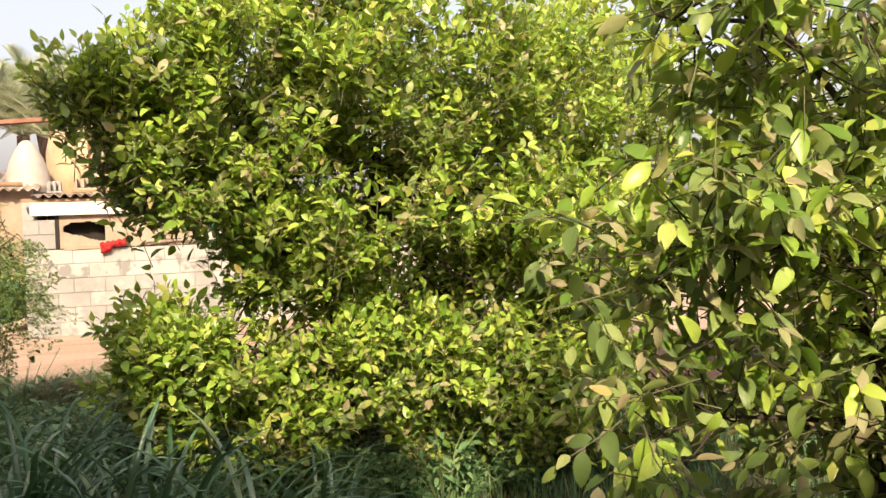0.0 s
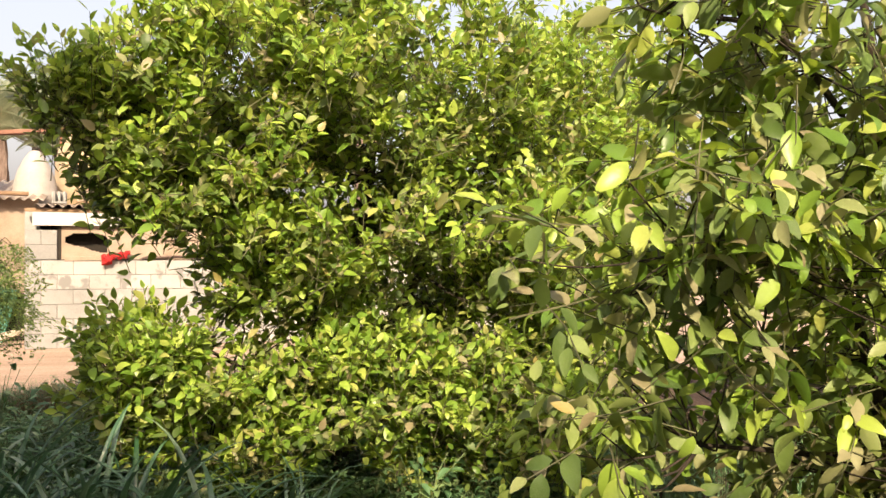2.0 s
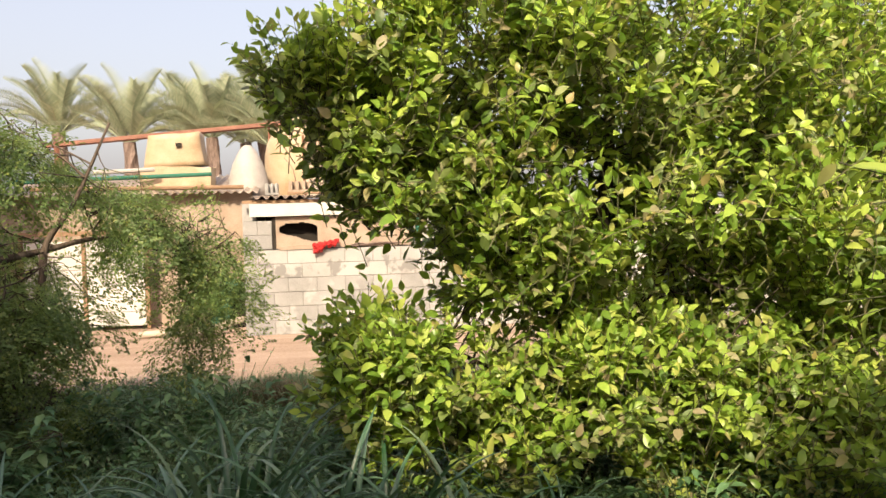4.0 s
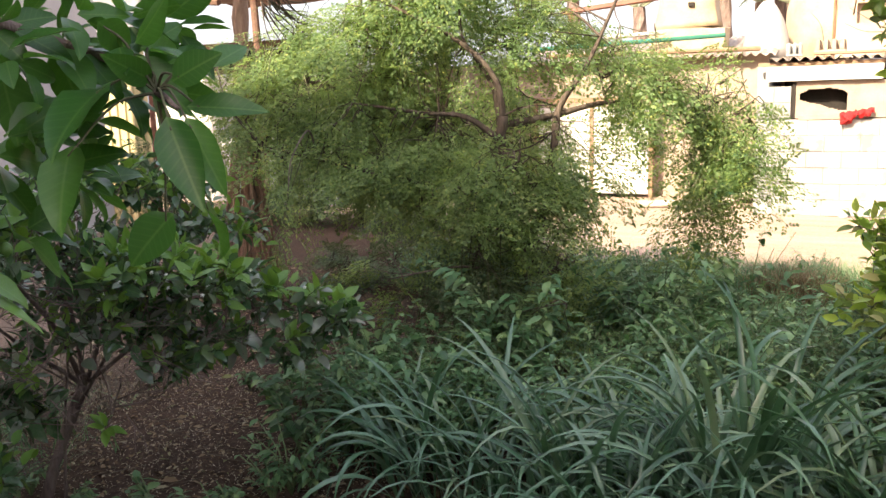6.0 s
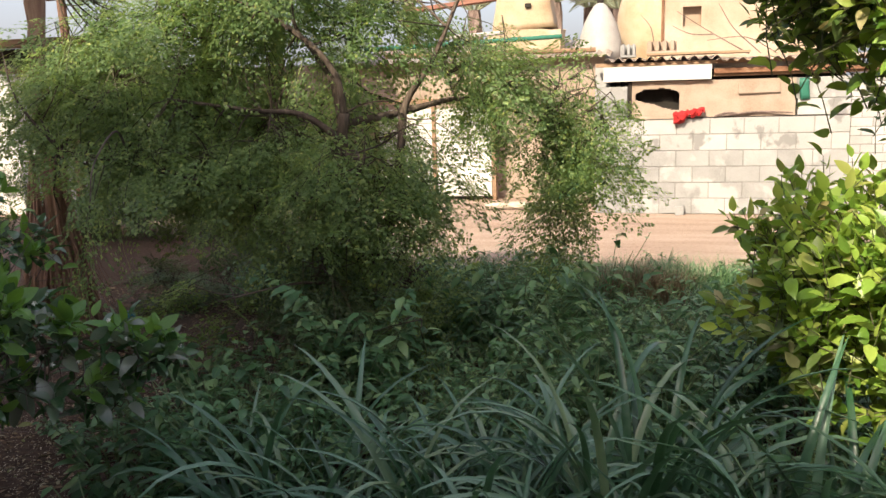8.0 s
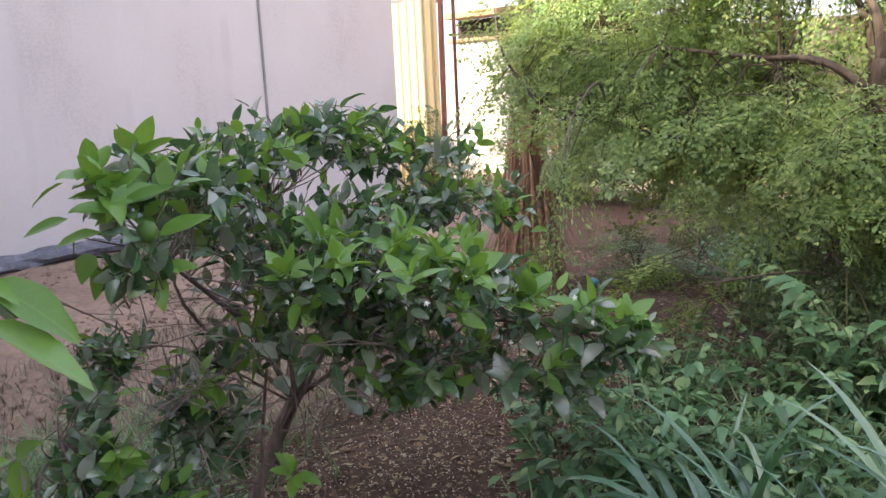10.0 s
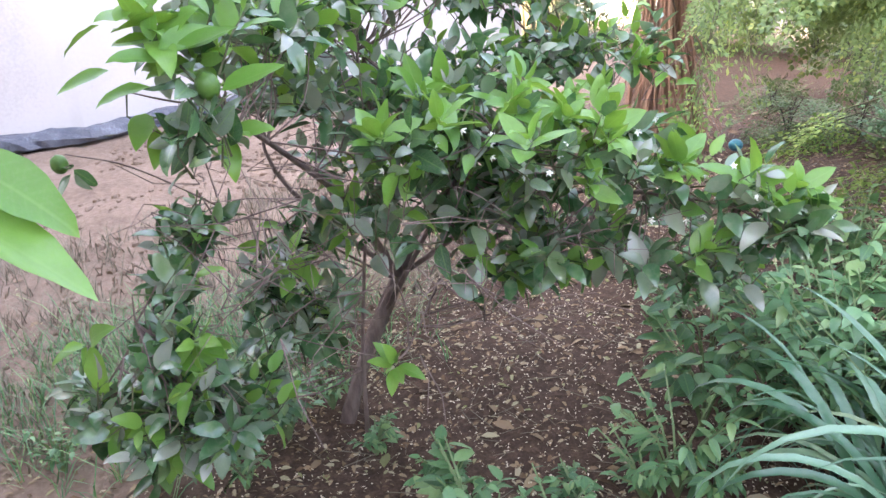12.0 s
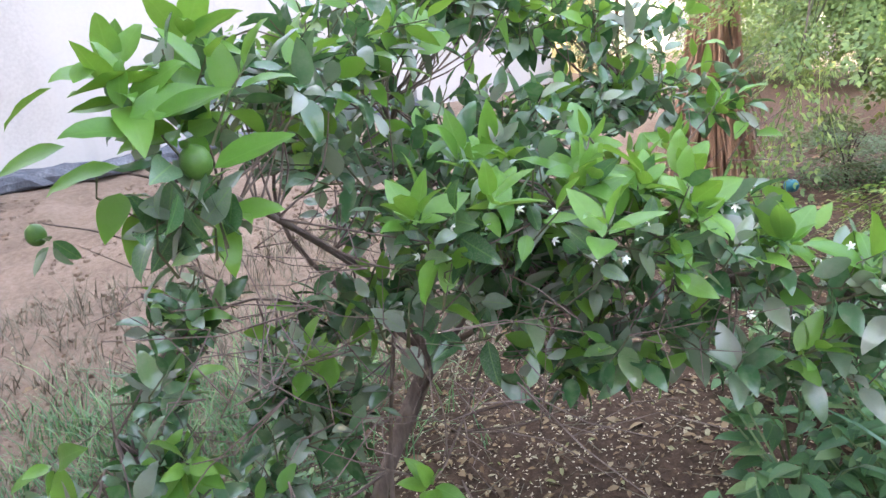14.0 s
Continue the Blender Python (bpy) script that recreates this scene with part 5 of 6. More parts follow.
for i, (at, way, count, size) in enumerate((
        ((-1.43, 4.41, 0.46), (0.6, -0.5, 0.45), 8, 0.085), ((-0.93, 5.36, 0.72), (0.4, 0.3, 0.7), 9, 0.09), ((-1.0, 5.28, 0.75), (0.3, 0.3, 0.9), 7, 0.09), ((-1.62, 5.52, 1.02), (0.3, 0.3, 0.9), 9, 0.085),
        ((-1.12, 4.60, 1.02), (0.3, 0.0, 0.9), 7, 0.095), ((-1.14, 4.80, 0.88), (0.6, 0.1, 0.4), 7, 0.085), ((-1.14, 5.02, 0.86), (0.4, 0.3, 0.8), 8, 0.09), ((-1.58, 4.00, 0.62), (0.6, -0.3, 0.1), 8, 0.095),
        ((-1.36, 4.40, 1.04), (0.3, -0.1, 0.9), 8, 0.09), ((-1.44, 4.66, 1.0), (0.4, 0.1, 0.9), 7, 0.09), ((-1.36, 4.79, 1.03), (0.3, 0.2, 0.9), 8, 0.095), ((-1.2, 5.14, 0.86), (0.5, 0.3, 0.5), 8, 0.09), ((-1.3, 4.88, 1.0), (0.4, 0.1, 0.9), 8, 0.095), ((-1.42, 5.02, 1.0), (0.4, 0.3, 0.8), 8, 0.09), ((-1.5, 5.2, 1.0), (0.4, 0.3, 0.8), 8, 0.09), ((-1.28, 4.72, 1.04), (0.4, 0.0, 0.9), 8, 0.09),
        ((-1.06, 5.22, 0.77), (0.5, 0.3, 0.6), 8, 0.09), ((-1.25, 4.95, 0.92), (0.4, 0.0, 0.9), 8, 0.09), ((-2.20, 3.95, 0.90), (0.5, -0.2, -0.4), 5, 0.08), ((-1.75, 3.80, 0.62), (0.4, -0.5, 0.1), 5, 0.10))):
    star_shoot(bush, at, way, count, size * 1.1, LEAF_SHADE if i == 18 else LEAF_YOUNG, i + 1)


def lime_mesh():
    prof = [(0.001, -0.031), (0.012, -0.029), (0.022, -0.021), (0.0275, -0.007), (0.0275, 0.006), (0.0225, 0.020), (0.0135, 0.0275), (0.005, 0.031), (0.001, 0.034)]
    return mesh("lime", *lathe(prof, 16), LIME, True)


LIME_MESH = lime_mesh()
for place in ((-1.378, 4.053, 1.195), (-2.232, 3.934, 0.934)):
    part("lime", LIME_MESH, bush, "unripe green lime", at=pose(*place, 12, 8, 0) @ Matrix.Scale(0.84, 4))


def flower_mesh():
    v, f = [], []
    for k in range(5):
        a = 2 * math.pi * k / 5
        s, q = leaf_shape(0.011, 0.005, 0.3, 0.5, 3)
        c, sn = math.cos(a), math.sin(a)
        o = len(v)
        v += [(x * c - y * sn, x * sn + y * c, z + 0.004) for x, y, z in s]
        f += [tuple(i + o for i in t) for t in q]
    return mesh("flower", v, f, PETAL, True)


FLOWER = flower_mesh()
g = np.random.default_rng(40)
for k in range(60):
    b = BUSH_BLOBS[int(g.integers(0, 5))]
    p, d = shell_point(g, b, 0.25)
    part("flower", FLOWER, bush, at=Matrix.Translation(p) @ pose(0, 0, 0, g.uniform(20, 80), g.uniform(-40, 40), g.uniform(0, 360)))

# ---------------------------------------------------------------- feathery tree
def frond_shape(pairs, length, leaflet, subs=4, seed=0):
    """A twice-feathered leaf along +y: side stalks in one plane with paired oval leaflets."""
    v, f = [], []
    g_ = np.random.default_rng(seed)

    def oval(c, d, n, s):
        d = d / np.linalg.norm(d)
        n = n - d * n.dot(d)
        n = n / np.linalg.norm(n)
        w = np.cross(d, n) * s * 0.29
        o = len(v)
        v.extend([c, c + d * s * 0.42 + w + n * s * 0.05, c + d * s, c + d * s * 0.42 - w + n * s * 0.05])
        f.append((o, o + 1, o + 2, o + 3))

    up = np.array((0.0, 0.0, 1.0))
    for i in range(pairs):
        t = 0.25 + 0.75 * i / (pairs - 1)
        c = np.array((0, length * t, -0.20 * length * t * t))
        reach = length * 0.44 * (1.08 - 0.62 * t)
        n_ = max(2, int(round(subs * (1.15 - 0.5 * t))))
        for side in (-1, 1):
            d = np.array((side * 0.84, 0.52, -0.14)) + g_.normal(0, 0.06, 3)
            for k in range(1, n_ + 1):
                q = c + d * reach * k / n_
                for s2 in (-1, 1):
                    if g_.random() < 0.9:
                        oval(q, d + s2 * np.array((-side * 0.62, 1.0, 0.0)) * 0.8 + g_.normal(0, 0.12, 3), up + g_.normal(0, 0.26, 3), leaflet * g_.uniform(0.75, 1.15))
            oval(c + d * reach, d + g_.normal(0, 0.1, 3), up + g_.normal(0, 0.2, 3), leaflet * 1.15)
    oval(np.array((0, length, -0.20 * length)), np.array((0, 1, -0.4)), up, leaflet * 1.2)
    o = len(v)
    w = 0.0016
    for t in (0.0, 0.5, 1.0):
        v.extend([np.array((-w, length * t, -0.20 * length * t * t)), np.array((w, length * t, -0.20 * length * t * t))])
    f.extend([(o, o + 1, o + 3, o + 2), (o + 2, o + 3, o + 5, o + 4)])
    return np.array(v), f


FRONDS = [frond_shape(5 + k % 2, 0.24 + 0.03 * (k % 4), 0.025, 4, k) for k in range(7)]


def feather_crown(tree, blobs, count, rng_, inner=0.1, hang=0.35, floor=0.2, clear=None, mat=None, sparse=-0.30):
    """Drooping sprays over the blobs: a bent twig each, with feathered leaves on both sides."""
    size_of = np.array([b[3] * b[4] + b[4] * b[5] + b[3] * b[5] for b in blobs])
    size_of = size_of / size_of.sum()
    spots, lines, v, f = [], [], [], []
    for _ in range(count):
        b = blobs[int(rng_.choice(len(blobs), p=size_of))]
        p, d = shell_point(rng_, b, inner)
        if p[2] < floor or (clear and clear(p)) or noise.noise(Vector(p) * 2.6) < sparse:
            continue
        h = d * np.array((0.9, 0.9, 0.45)) + rng_.normal(0, 0.4, 3) + np.array((0, 0, -hang))
        h = h / np.linalg.norm(h)
        side = np.cross(h, (0.0, 0.0, 1.0))
        side = side / (np.linalg.norm(side) + 1e-6)
        reach = rng_.uniform(0.20, 0.42)
        line = [p + h * reach * (t - 0.55) + np.array((0, 0, -0.4 * reach * t * t)) for t in (0.0, 0.5, 1.0)]
        tv_, tf_ = tube([Vector(q) for q in line], 0.0035, 0.0015, 3)
        f.extend(tuple(i + len(v) for i in q) for q in tf_)
        v.extend(tv_)
        n_ = int(rng_.integers(4, 7))
        for k in range(n_):
            t = 0.25 + 0.75 * k / (n_ - 1)
            q = p + h * reach * (t - 0.55) + np.array((0, 0, -0.4 * reach * t * t))
            way = h * (0.55 + 0.6 * t) + side * (0.9 if k % 2 else -0.9) * (1.05 - 0.7 * t) + rng_.normal(0, 0.16, 3) + np.array((0, 0, -0.25 - 0.25 * t))
            spots.append((int(rng_.integers(len(FRONDS))), aim(way, np.array((0, 0, 1.0)) + rng_.normal(0, 0.32, 3), rng_.uniform(0.6, 1.1)), q))
        lines.append((line[0], p, np.array(b[:3])))
    part("foliage", scatter_mesh("foliage", FRONDS, spots, mat or LEAF_FEATHER), tree, kind="stuff")
    part("twig_tangle", mesh("twig_tangle", v, f, TWIG), tree, kind="stuff")
    return lines


def reach_out(tree, lines, blobs, rng_, mat):
    """Thin branches from the nearest limb to the middle of each mass of leaves; gives them for the sprays."""
    hubs = np.array(along(lines, 0.3))
    more = []
    for b in blobs:
        for _ in range(3):
            c = np.array(b[:3]) + rng_.normal(0, 0.45, 3) * np.array(b[3:6])
            a = hubs[int(np.argmin(np.linalg.norm(hubs - c, axis=1)))]
            gap = np.linalg.norm(c - a)
            if 0.12 < gap < 0.9:
                mid = (a + c) / 2 + rng_.normal(0, 0.08, 3) * gap + np.array((0, 0, 0.02 * gap))
                more.append(([tuple(a), tuple(mid), tuple(c)], 0.005 + 0.006 * min(1.0, gap), 0.003))
    v, f = [], []
    for pts, r0, r1 in more:
        tv_, tf_ = tube(smooth_path(pts, 5), r0, r1, 6, 0.3)
        f.extend(tuple(i + len(v) for i in q) for q in tf_)
        v.extend(tv_)
    part("branch_tangle", mesh("branch_tangle", v, f, mat, True), tree, kind="stuff")
    return more


ft = thing("feathery_tree", (-0.80, 7.15, 0), "spreading tree with fine feathery leaves and a bent dark trunk", "tree")
FT_LIMBS = [([(-0.82, 7.2, -0.05), (-0.78, 7.12, 0.5), (-0.86, 7.05, 1.0), (-0.86, 7.0, 1.30), (-0.83, 6.98, 1.50)], 0.042, 0.030),
            ([(-0.84, 7.0, 1.42), (-0.84, 6.95, 1.66), (-0.93, 6.93, 1.81), (-1.05, 6.91, 1.92), (-1.22, 6.90, 2.03), (-1.40, 6.88, 2.12), (-1.75, 6.85, 2.30), (-2.1, 6.8, 2.55)], 0.021, 0.007),
            ([(-0.88, 7.06, 1.40), (-0.92, 7.06, 1.66), (-1.02, 7.06, 1.83), (-1.12, 7.05, 2.0), (-1.10, 7.04, 2.3), (-0.95, 7.0, 2.6)], 0.017, 0.006),
            ([(-0.84, 7.0, 1.44), (-0.60, 7.4, 1.50), (-0.38, 7.65, 1.555), (-0.15, 7.88, 1.51)], 0.024, 0.012), ([(-0.64, 7.2, 0.9), (-0.60, 7.25, 1.35), (-0.58, 7.3, 1.55), (-0.42, 7.35, 1.80), (-0.2, 7.4, 2.3)], 0.030, 0.008),
            ([(-0.85, 6.98, 1.36), (-1.05, 6.92, 1.50), (-1.3, 6.85, 1.53), (-1.75, 6.8, 1.60)], 0.022, 0.006), ([(-0.80, 7.1, 0.6), (-0.70, 7.15, 0.8), (-0.64, 7.2, 0.95)], 0.04, 0.032),
            ([(-0.86, 7.05, 1.0), (-1.5, 6.8, 1.15), (-2.4, 6.7, 1.35)], 0.026, 0.008),
            ([(-0.82, 7.1, 0.5), (-0.95, 6.6, 0.66), (-1.15, 6.1, 0.68)], 0.010, 0.003), ([(-0.15, 7.88, 1.51), (0.1, 8.0, 1.35), (0.2, 8.2, 1.0), (0.2, 8.3, 0.72)], 0.009, 0.003),
            ([(-0.80, 7.1, 0.45), (-0.6, 6.8, 0.55), (-0.3, 6.5, 0.52)], 0.010, 0.003)]
limbs(ft, FT_LIMBS, BARK_LIMB, 9)
FT_BLOBS = [(-1.4, 7.4, 1.98, 1.4, 0.7, 0.40), (-2.35, 7.3, 1.70, 0.72, 0.6, 0.38), (-1.1, 7.2, 1.38, 0.9, 0.6, 0.30), (-0.4, 7.7, 1.80, 0.40, 0.4, 0.17), (-0.75, 7.5, 2.1, 0.32, 0.35, 0.20), (0.05, 7.9, 1.64, 0.36, 0.3, 0.14), (-0.6, 6.8, 0.95, 0.45, 0.3, 0.16), (-2.1, 7.2, 1.12, 0.9, 0.5, 0.30), (-2.5, 7.2, 1.18, 0.36, 0.3, 0.22), (-1.6, 6.9, 0.98, 0.5, 0.35, 0.22),
            (0.15, 8.2, 1.05, 0.13, 0.2, 0.36), (0.42, 8.0, 1.36, 0.18, 0.2, 0.12), (-2.85, 7.3, 1.90, 0.26, 0.28, 0.26), (-2.5, 7.4, 2.12, 0.4, 0.4, 0.14),
            (-1.3, 7.3, 2.34, 0.75, 0.6, 0.18), (-0.35, 7.6, 1.05, 0.2, 0.25, 0.18), (-1.9, 7.7, 1.35, 0.8, 0.4, 0.28), (-0.6, 7.2, 0.60, 0.3, 0.3, 0.15), (-1.9, 6.75, 1.30, 0.6, 0.25, 0.25), (-0.75, 6.7, 1.22, 0.30, 0.2, 0.12), (-0.62, 6.95, 1.08, 0.38, 0.22, 0.20), (0.30, 8.0, 1.56, 0.30, 0.25, 0.14), (0.08, 8.1, 1.28, 0.20, 0.2, 0.24), (0.36, 8.1, 1.18, 0.15, 0.18, 0.20), (-2.7, 7.4, 1.28, 0.34, 0.3, 0.18)]
rng = np.random.default_rng(21)
FT_THIN = reach_out(ft, FT_LIMBS, FT_BLOBS, rng, BARK_LIMB)
lines = feather_crown(ft, FT_BLOBS, 1200, rng, clear=lambda p: (p[0] < -1.3 and p[2] < 1.20) or (p[0] < -2.2 and p[2] < 1.42) or p[1] < 7.1 and -1.45 < p[0] < -0.7 and 1.48 < p[2] < 2.2
                      or -0.55 < p[0] < 0.05 and p[1] > 7.3 and 0.95 < p[2] < 1.5 or -0.65 < p[0] < -0.1 and p[1] < 7.8 and 1.40 < p[2] < 1.64
                      or -1.4 < p[0] < -0.35 and p[2] > 1.5 and noise.noise(Vector(p) * 3.6 + Vector((7, 1, 3))) < 0.04)
spray(ft, along(FT_LIMBS, 0.2) + along(FT_THIN, 0.2), lines, rng, BARK_LIMB, 0.006, 0.003, every=1)
# pale young sprays low on the tree
lines = feather_crown(ft, [(-1.12, 6.12, 0.60, 0.20, 0.24, 0.14), (-1.39, 6.34, 0.64, 0.16, 0.20, 0.18), (-0.35, 6.45, 0.46, 0.40, 0.24, 0.12)], 8, rng, mat=LEAF_SPRIG, hang=0.5, sparse=-1.0)
spray(ft, along(FT_LIMBS, 0.2) + along(FT_THIN, 0.2), lines, rng, BARK_LIMB, 0.004, 0.002, every=1)
# low sprays round the trunk with the shade there painted into their colour
lines = feather_crown(ft, [(-1.12, 7.0, 0.66, 0.32, 0.30, 0.20), (-0.85, 6.7, 0.60, 0.3, 0.3, 0.16)], 34, rng, mat=LEAF_FEATHER_SHADED, hang=0.5)
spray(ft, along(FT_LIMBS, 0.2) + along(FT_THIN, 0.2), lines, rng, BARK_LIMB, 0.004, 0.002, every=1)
# a spray that hangs before the stump
lines = feather_crown(ft, [(-1.60, 5.86, 1.13, 0.03, 0.03, 0.05)], 2, rng, hang=1.4, sparse=-1.0)
part("limb", mesh("limb", *tube(smooth_path([(-2.0, 6.75, 1.30), (-1.85, 6.45, 1.45), (-1.66, 6.0, 1.32), (-1.60, 5.86, 1.12)], 5), 0.008, 0.002, 5), BARK_LIMB), ft)

# low feathery growth beyond the stump, its shade put into the leaf colour
shrub = thing("feathery_shrub", (-4.6, 11.6, 0), "tangled feathery shrub in the shade beyond the stump", "shrub")
SHRUB_LIMBS = [([(-4.6, 11.6, 0), (-4.7, 11.5, 0.5), (-5.1, 11.5, 0.9)], 0.03, 0.008), ([(-4.6, 11.6, 0), (-4.4, 11.5, 0.6), (-4.0, 11.4, 1.0)], 0.03, 0.008), ([(-4.6, 11.6, 0), (-4.65, 11.6, 0.9), (-4.6, 11.5, 1.6)], 0.035, 0.01)]
limbs(shrub, SHRUB_LIMBS, BARK_DARK)
SHRUB_BLOBS = [(-6.1, 11.5, 0.75, 0.7, 0.4, 0.65), (-5.2, 11.4, 0.8, 0.8, 0.4, 0.65), (-4.3, 11.4, 0.7, 0.7, 0.4, 0.55), (-6.9, 11.0, 0.6, 0.4, 0.35, 0.5), (-3.4, 11.4, 0.45, 0.5, 0.3, 0.35), (-7.45, 10.7, 0.75, 0.30, 0.22, 0.36)]
SHRUB_THIN = reach_out(shrub, SHRUB_LIMBS, SHRUB_BLOBS, rng, BARK_DARK)
lines = feather_crown(shrub, SHRUB_BLOBS + [(-1.4, 9.1, 0.36, 0.7, 0.25, 0.28), (-2.3, 9.4, 0.36, 0.6, 0.25, 0.28), (-3.1, 9.7, 0.34, 0.4, 0.25, 0.26)], 360, rng, mat=LEAF_FEATHER_SHADED)
spray(shrub, along(SHRUB_LIMBS, 0.2) + along(SHRUB_THIN, 0.2), lines, rng, BARK_DARK, 0.007, 0.003, every=2)

# dark seedlings on the bare earth behind the ball, in the shade-toned leaf colour
for n_, (x, y, h) in enumerate(((-2.86, 8.35, 0.34), (-2.60, 8.75, 0.30), (-3.55, 9.25, 0.26))):
    plant = thing("seedling", (x, y, 0), "dark feathery seedling on the bare earth", "plant", group="seedlings")
    stems = [([(x, y, -0.02), (x + 0.03 * math.cos(k * 1.9), y + 0.03 * math.sin(k * 1.9), h * 0.5), (x + 0.10 * math.cos(k * 1.9), y + 0.10 * math.sin(k * 1.9), h * 0.9)], 0.006, 0.002) for k in range(4)]
    limbs(plant, stems, BARK_DARK, 5)
    lines = feather_crown(plant, [(x, y, h * 0.62, 0.16, 0.14, h * 0.36)], 11, rng, mat=LEAF_FEATHER_SHADED, hang=-0.1, floor=0.08, sparse=-1.0)
    spray(plant, along(stems, 0.1), lines, rng, BARK_DARK, 0.003, 0.0015, every=1)

# ---------------------------------------------------------------- palm stump with dry stalks
stump = thing("palm_stump", (-3.35, 7.75, 0), "palm stump ringed with dry brown leaf stalks", "stump")
part("trunk", mesh("trunk", *tube(smooth_path([(-3.35, 7.75, -0.05), (-3.33, 7.75, 0.8), (-3.36, 7.76, 1.6), (-3.30, 7.75, 2.4)], 6), 0.075, 0.055, 10, 0.5), STALK), stump)
g = np.random.default_rng(5)
for k in range(64):
    a = g.uniform(0, 2 * math.pi)
    r = g.uniform(0.10, 0.27)
    top = g.uniform(0.55, 1.35)
    base = Vector((-3.35 + r * math.cos(a), 7.75 + r * math.sin(a), 0.0))
    lean = g.normal(0, 0.35)
    tip_ = Vector((-3.35 + 0.10 * math.cos(a + lean), 7.75 + 0.10 * math.sin(a + lean), top))
    part("stalk", mesh("stalk", *tube([base, (base + tip_) / 2 + Vector((0.02 * math.cos(a), 0.02 * math.sin(a), 0)), tip_], g.uniform(0.012, 0.02), 0.009, 5), STALK), stump)
for k in range(70):
    a = g.uniform(0, 2 * math.pi)
    p0 = Vector((-3.35 + 0.15 * math.cos(a), 7.75 + 0.15 * math.sin(a), g.uniform(0.3, 0.8)))
    p1 = p0 + Vector((0.2 * math.cos(a), 0.2 * math.sin(a), -0.35))
    part("fibre", mesh("fibre", *tube([p0, (p0 + p1) / 2 + Vector((0, 0, 0.05)), p1], 0.005, 0.002, 3), STALK), stump)

ball = thing("blue_ball", (-2.96, 7.95, 0.0), "faded blue and turquoise plastic ball on the earth", "ball")
bp = [(0.002, 0.0)] + [(0.052 * math.sin(a), 0.045 - 0.045 * math.cos(a)) for a in np.linspace(0.3, 2.8, 9)] + [(0.002, 0.09)]
bb = part("shell", mesh("shell", *lathe(bp, 18), BLUE, True))
bb.parent = ball
bb.location = (0, 0, 0.01)
bb.scale = (0.86, 0.86, 0.86)

# ---------------------------------------------------------------- long grass
def blade_shape(length, width, bend, lean):
    """A long grass blade that rises from its root and arches over."""
    n = 13
    v, f = [], []
    p = np.array((0.0, 0.0, 0.0))
    ang = math.radians(90 - lean)
    for i in range(n):
        t = i / (n - 1)
        w = width * (0.45 + 1.1 * t) if t < 0.45 else width * (0.95 * (1 - ((t - 0.45) / 0.55) ** 2.2) + 0.02)
        fold = w * 0.28
        nrm = np.array((0, -math.sin(ang), math.cos(ang)))
        v += [p + np.array((-w / 2, 0, 0)) + nrm * fold, p.copy(), p + np.array((w / 2, 0, 0)) + nrm * fold]
        p = p + np.array((0, math.cos(ang), math.sin(ang))) * length / (n - 1)
        ang -= math.radians(bend) * (0.12 + 2.05 * t) / (n - 1)
    for i in range(n - 1):
        a = 3 * i
        f += [(a, a + 1, a + 4, a + 3), (a + 1, a + 2, a + 5, a + 4)]
    return v, f


BLADES = [mesh("blade", *blade_shape(L, W, B, N), LEAF_GRASS, True) for L, W, B, N in
          ((1.05, 0.030, 125, 10), (1.0, 0.025, 155, 16), (1.08, 0.031, 80, 6), (0.85, 0.022, 165, 26), (1.0, 0.026, 140, 26), (0.65, 0.020, 140, 38), (0.9, 0.024, 175, 10))]


def grass_clump(x, y, count, spread, scale, seed, label="clump of long arching green grass blades"):
    g_ = np.random.default_rng(seed)
    c = thing("grass_clump", (x, y, lie(x, y)), label, "grass", "long grass clumps")
    for _ in range(int(count * 2.1)):
        a, r = g_.uniform(0, 2 * math.pi), spread * math.sqrt(g_.random())
        px, py = r * math.cos(a), r * math.sin(a)
        yaw = math.degrees(math.atan2(-px, py)) + g_.normal(0, 50)
        k = int(g_.integers(len(BLADES)))
        ob_ = new("blade", BLADES[k])
        ob_.parent = c
        ob_.matrix_basis = pose(px, py, -0.02, g_.normal(0, 5), g_.normal(0, 6), yaw) @ Matrix.Scale(scale * g_.uniform(0.7, 1.12), 4)
    return c


for i, (x, y, n_, sp, sc) in enumerate(((0.72, 5.25, 70, 0.22, 0.98), (0.25, 5.15, 55, 0.22, 0.85), (-0.36, 5.24, 30, 0.20, 0.76), (-0.05, 5.05, 40, 0.2, 0.72), (1.25, 5.05, 60, 0.22, 0.92), (1.6, 4.75, 50, 0.2, 0.9),
                                        (-0.72, 5.36, 12, 0.14, 0.62), (1.0, 4.75, 45, 0.2, 0.78), (1.95, 5.05, 40, 0.2, 0.75), (0.5, 4.75, 40, 0.2, 0.68))):
    grass_clump(x, y, n_, sp, sc * 0.99, 100 + i)

side_clump = thing("grass_clump", (-0.48, 5.12, 0), "clump of broad blue-green grass blades bending over", "grass", "long grass clumps")
g = np.random.default_rng(140)
for k in range(15):
    ob_ = new("blade", BLADES[(1, 3, 4, 1, 5)[k % 5]])
    ob_.parent = side_clump
    ob_.matrix_basis = pose(g.normal(0, 0.07), g.normal(0, 0.07), 0, g.normal(0, 6), g.normal(0, 6), 105 + g.normal(0, 38)) @ Matrix.Diagonal((1.25, *([g.uniform(0.6, 0.95)] * 2), 1))

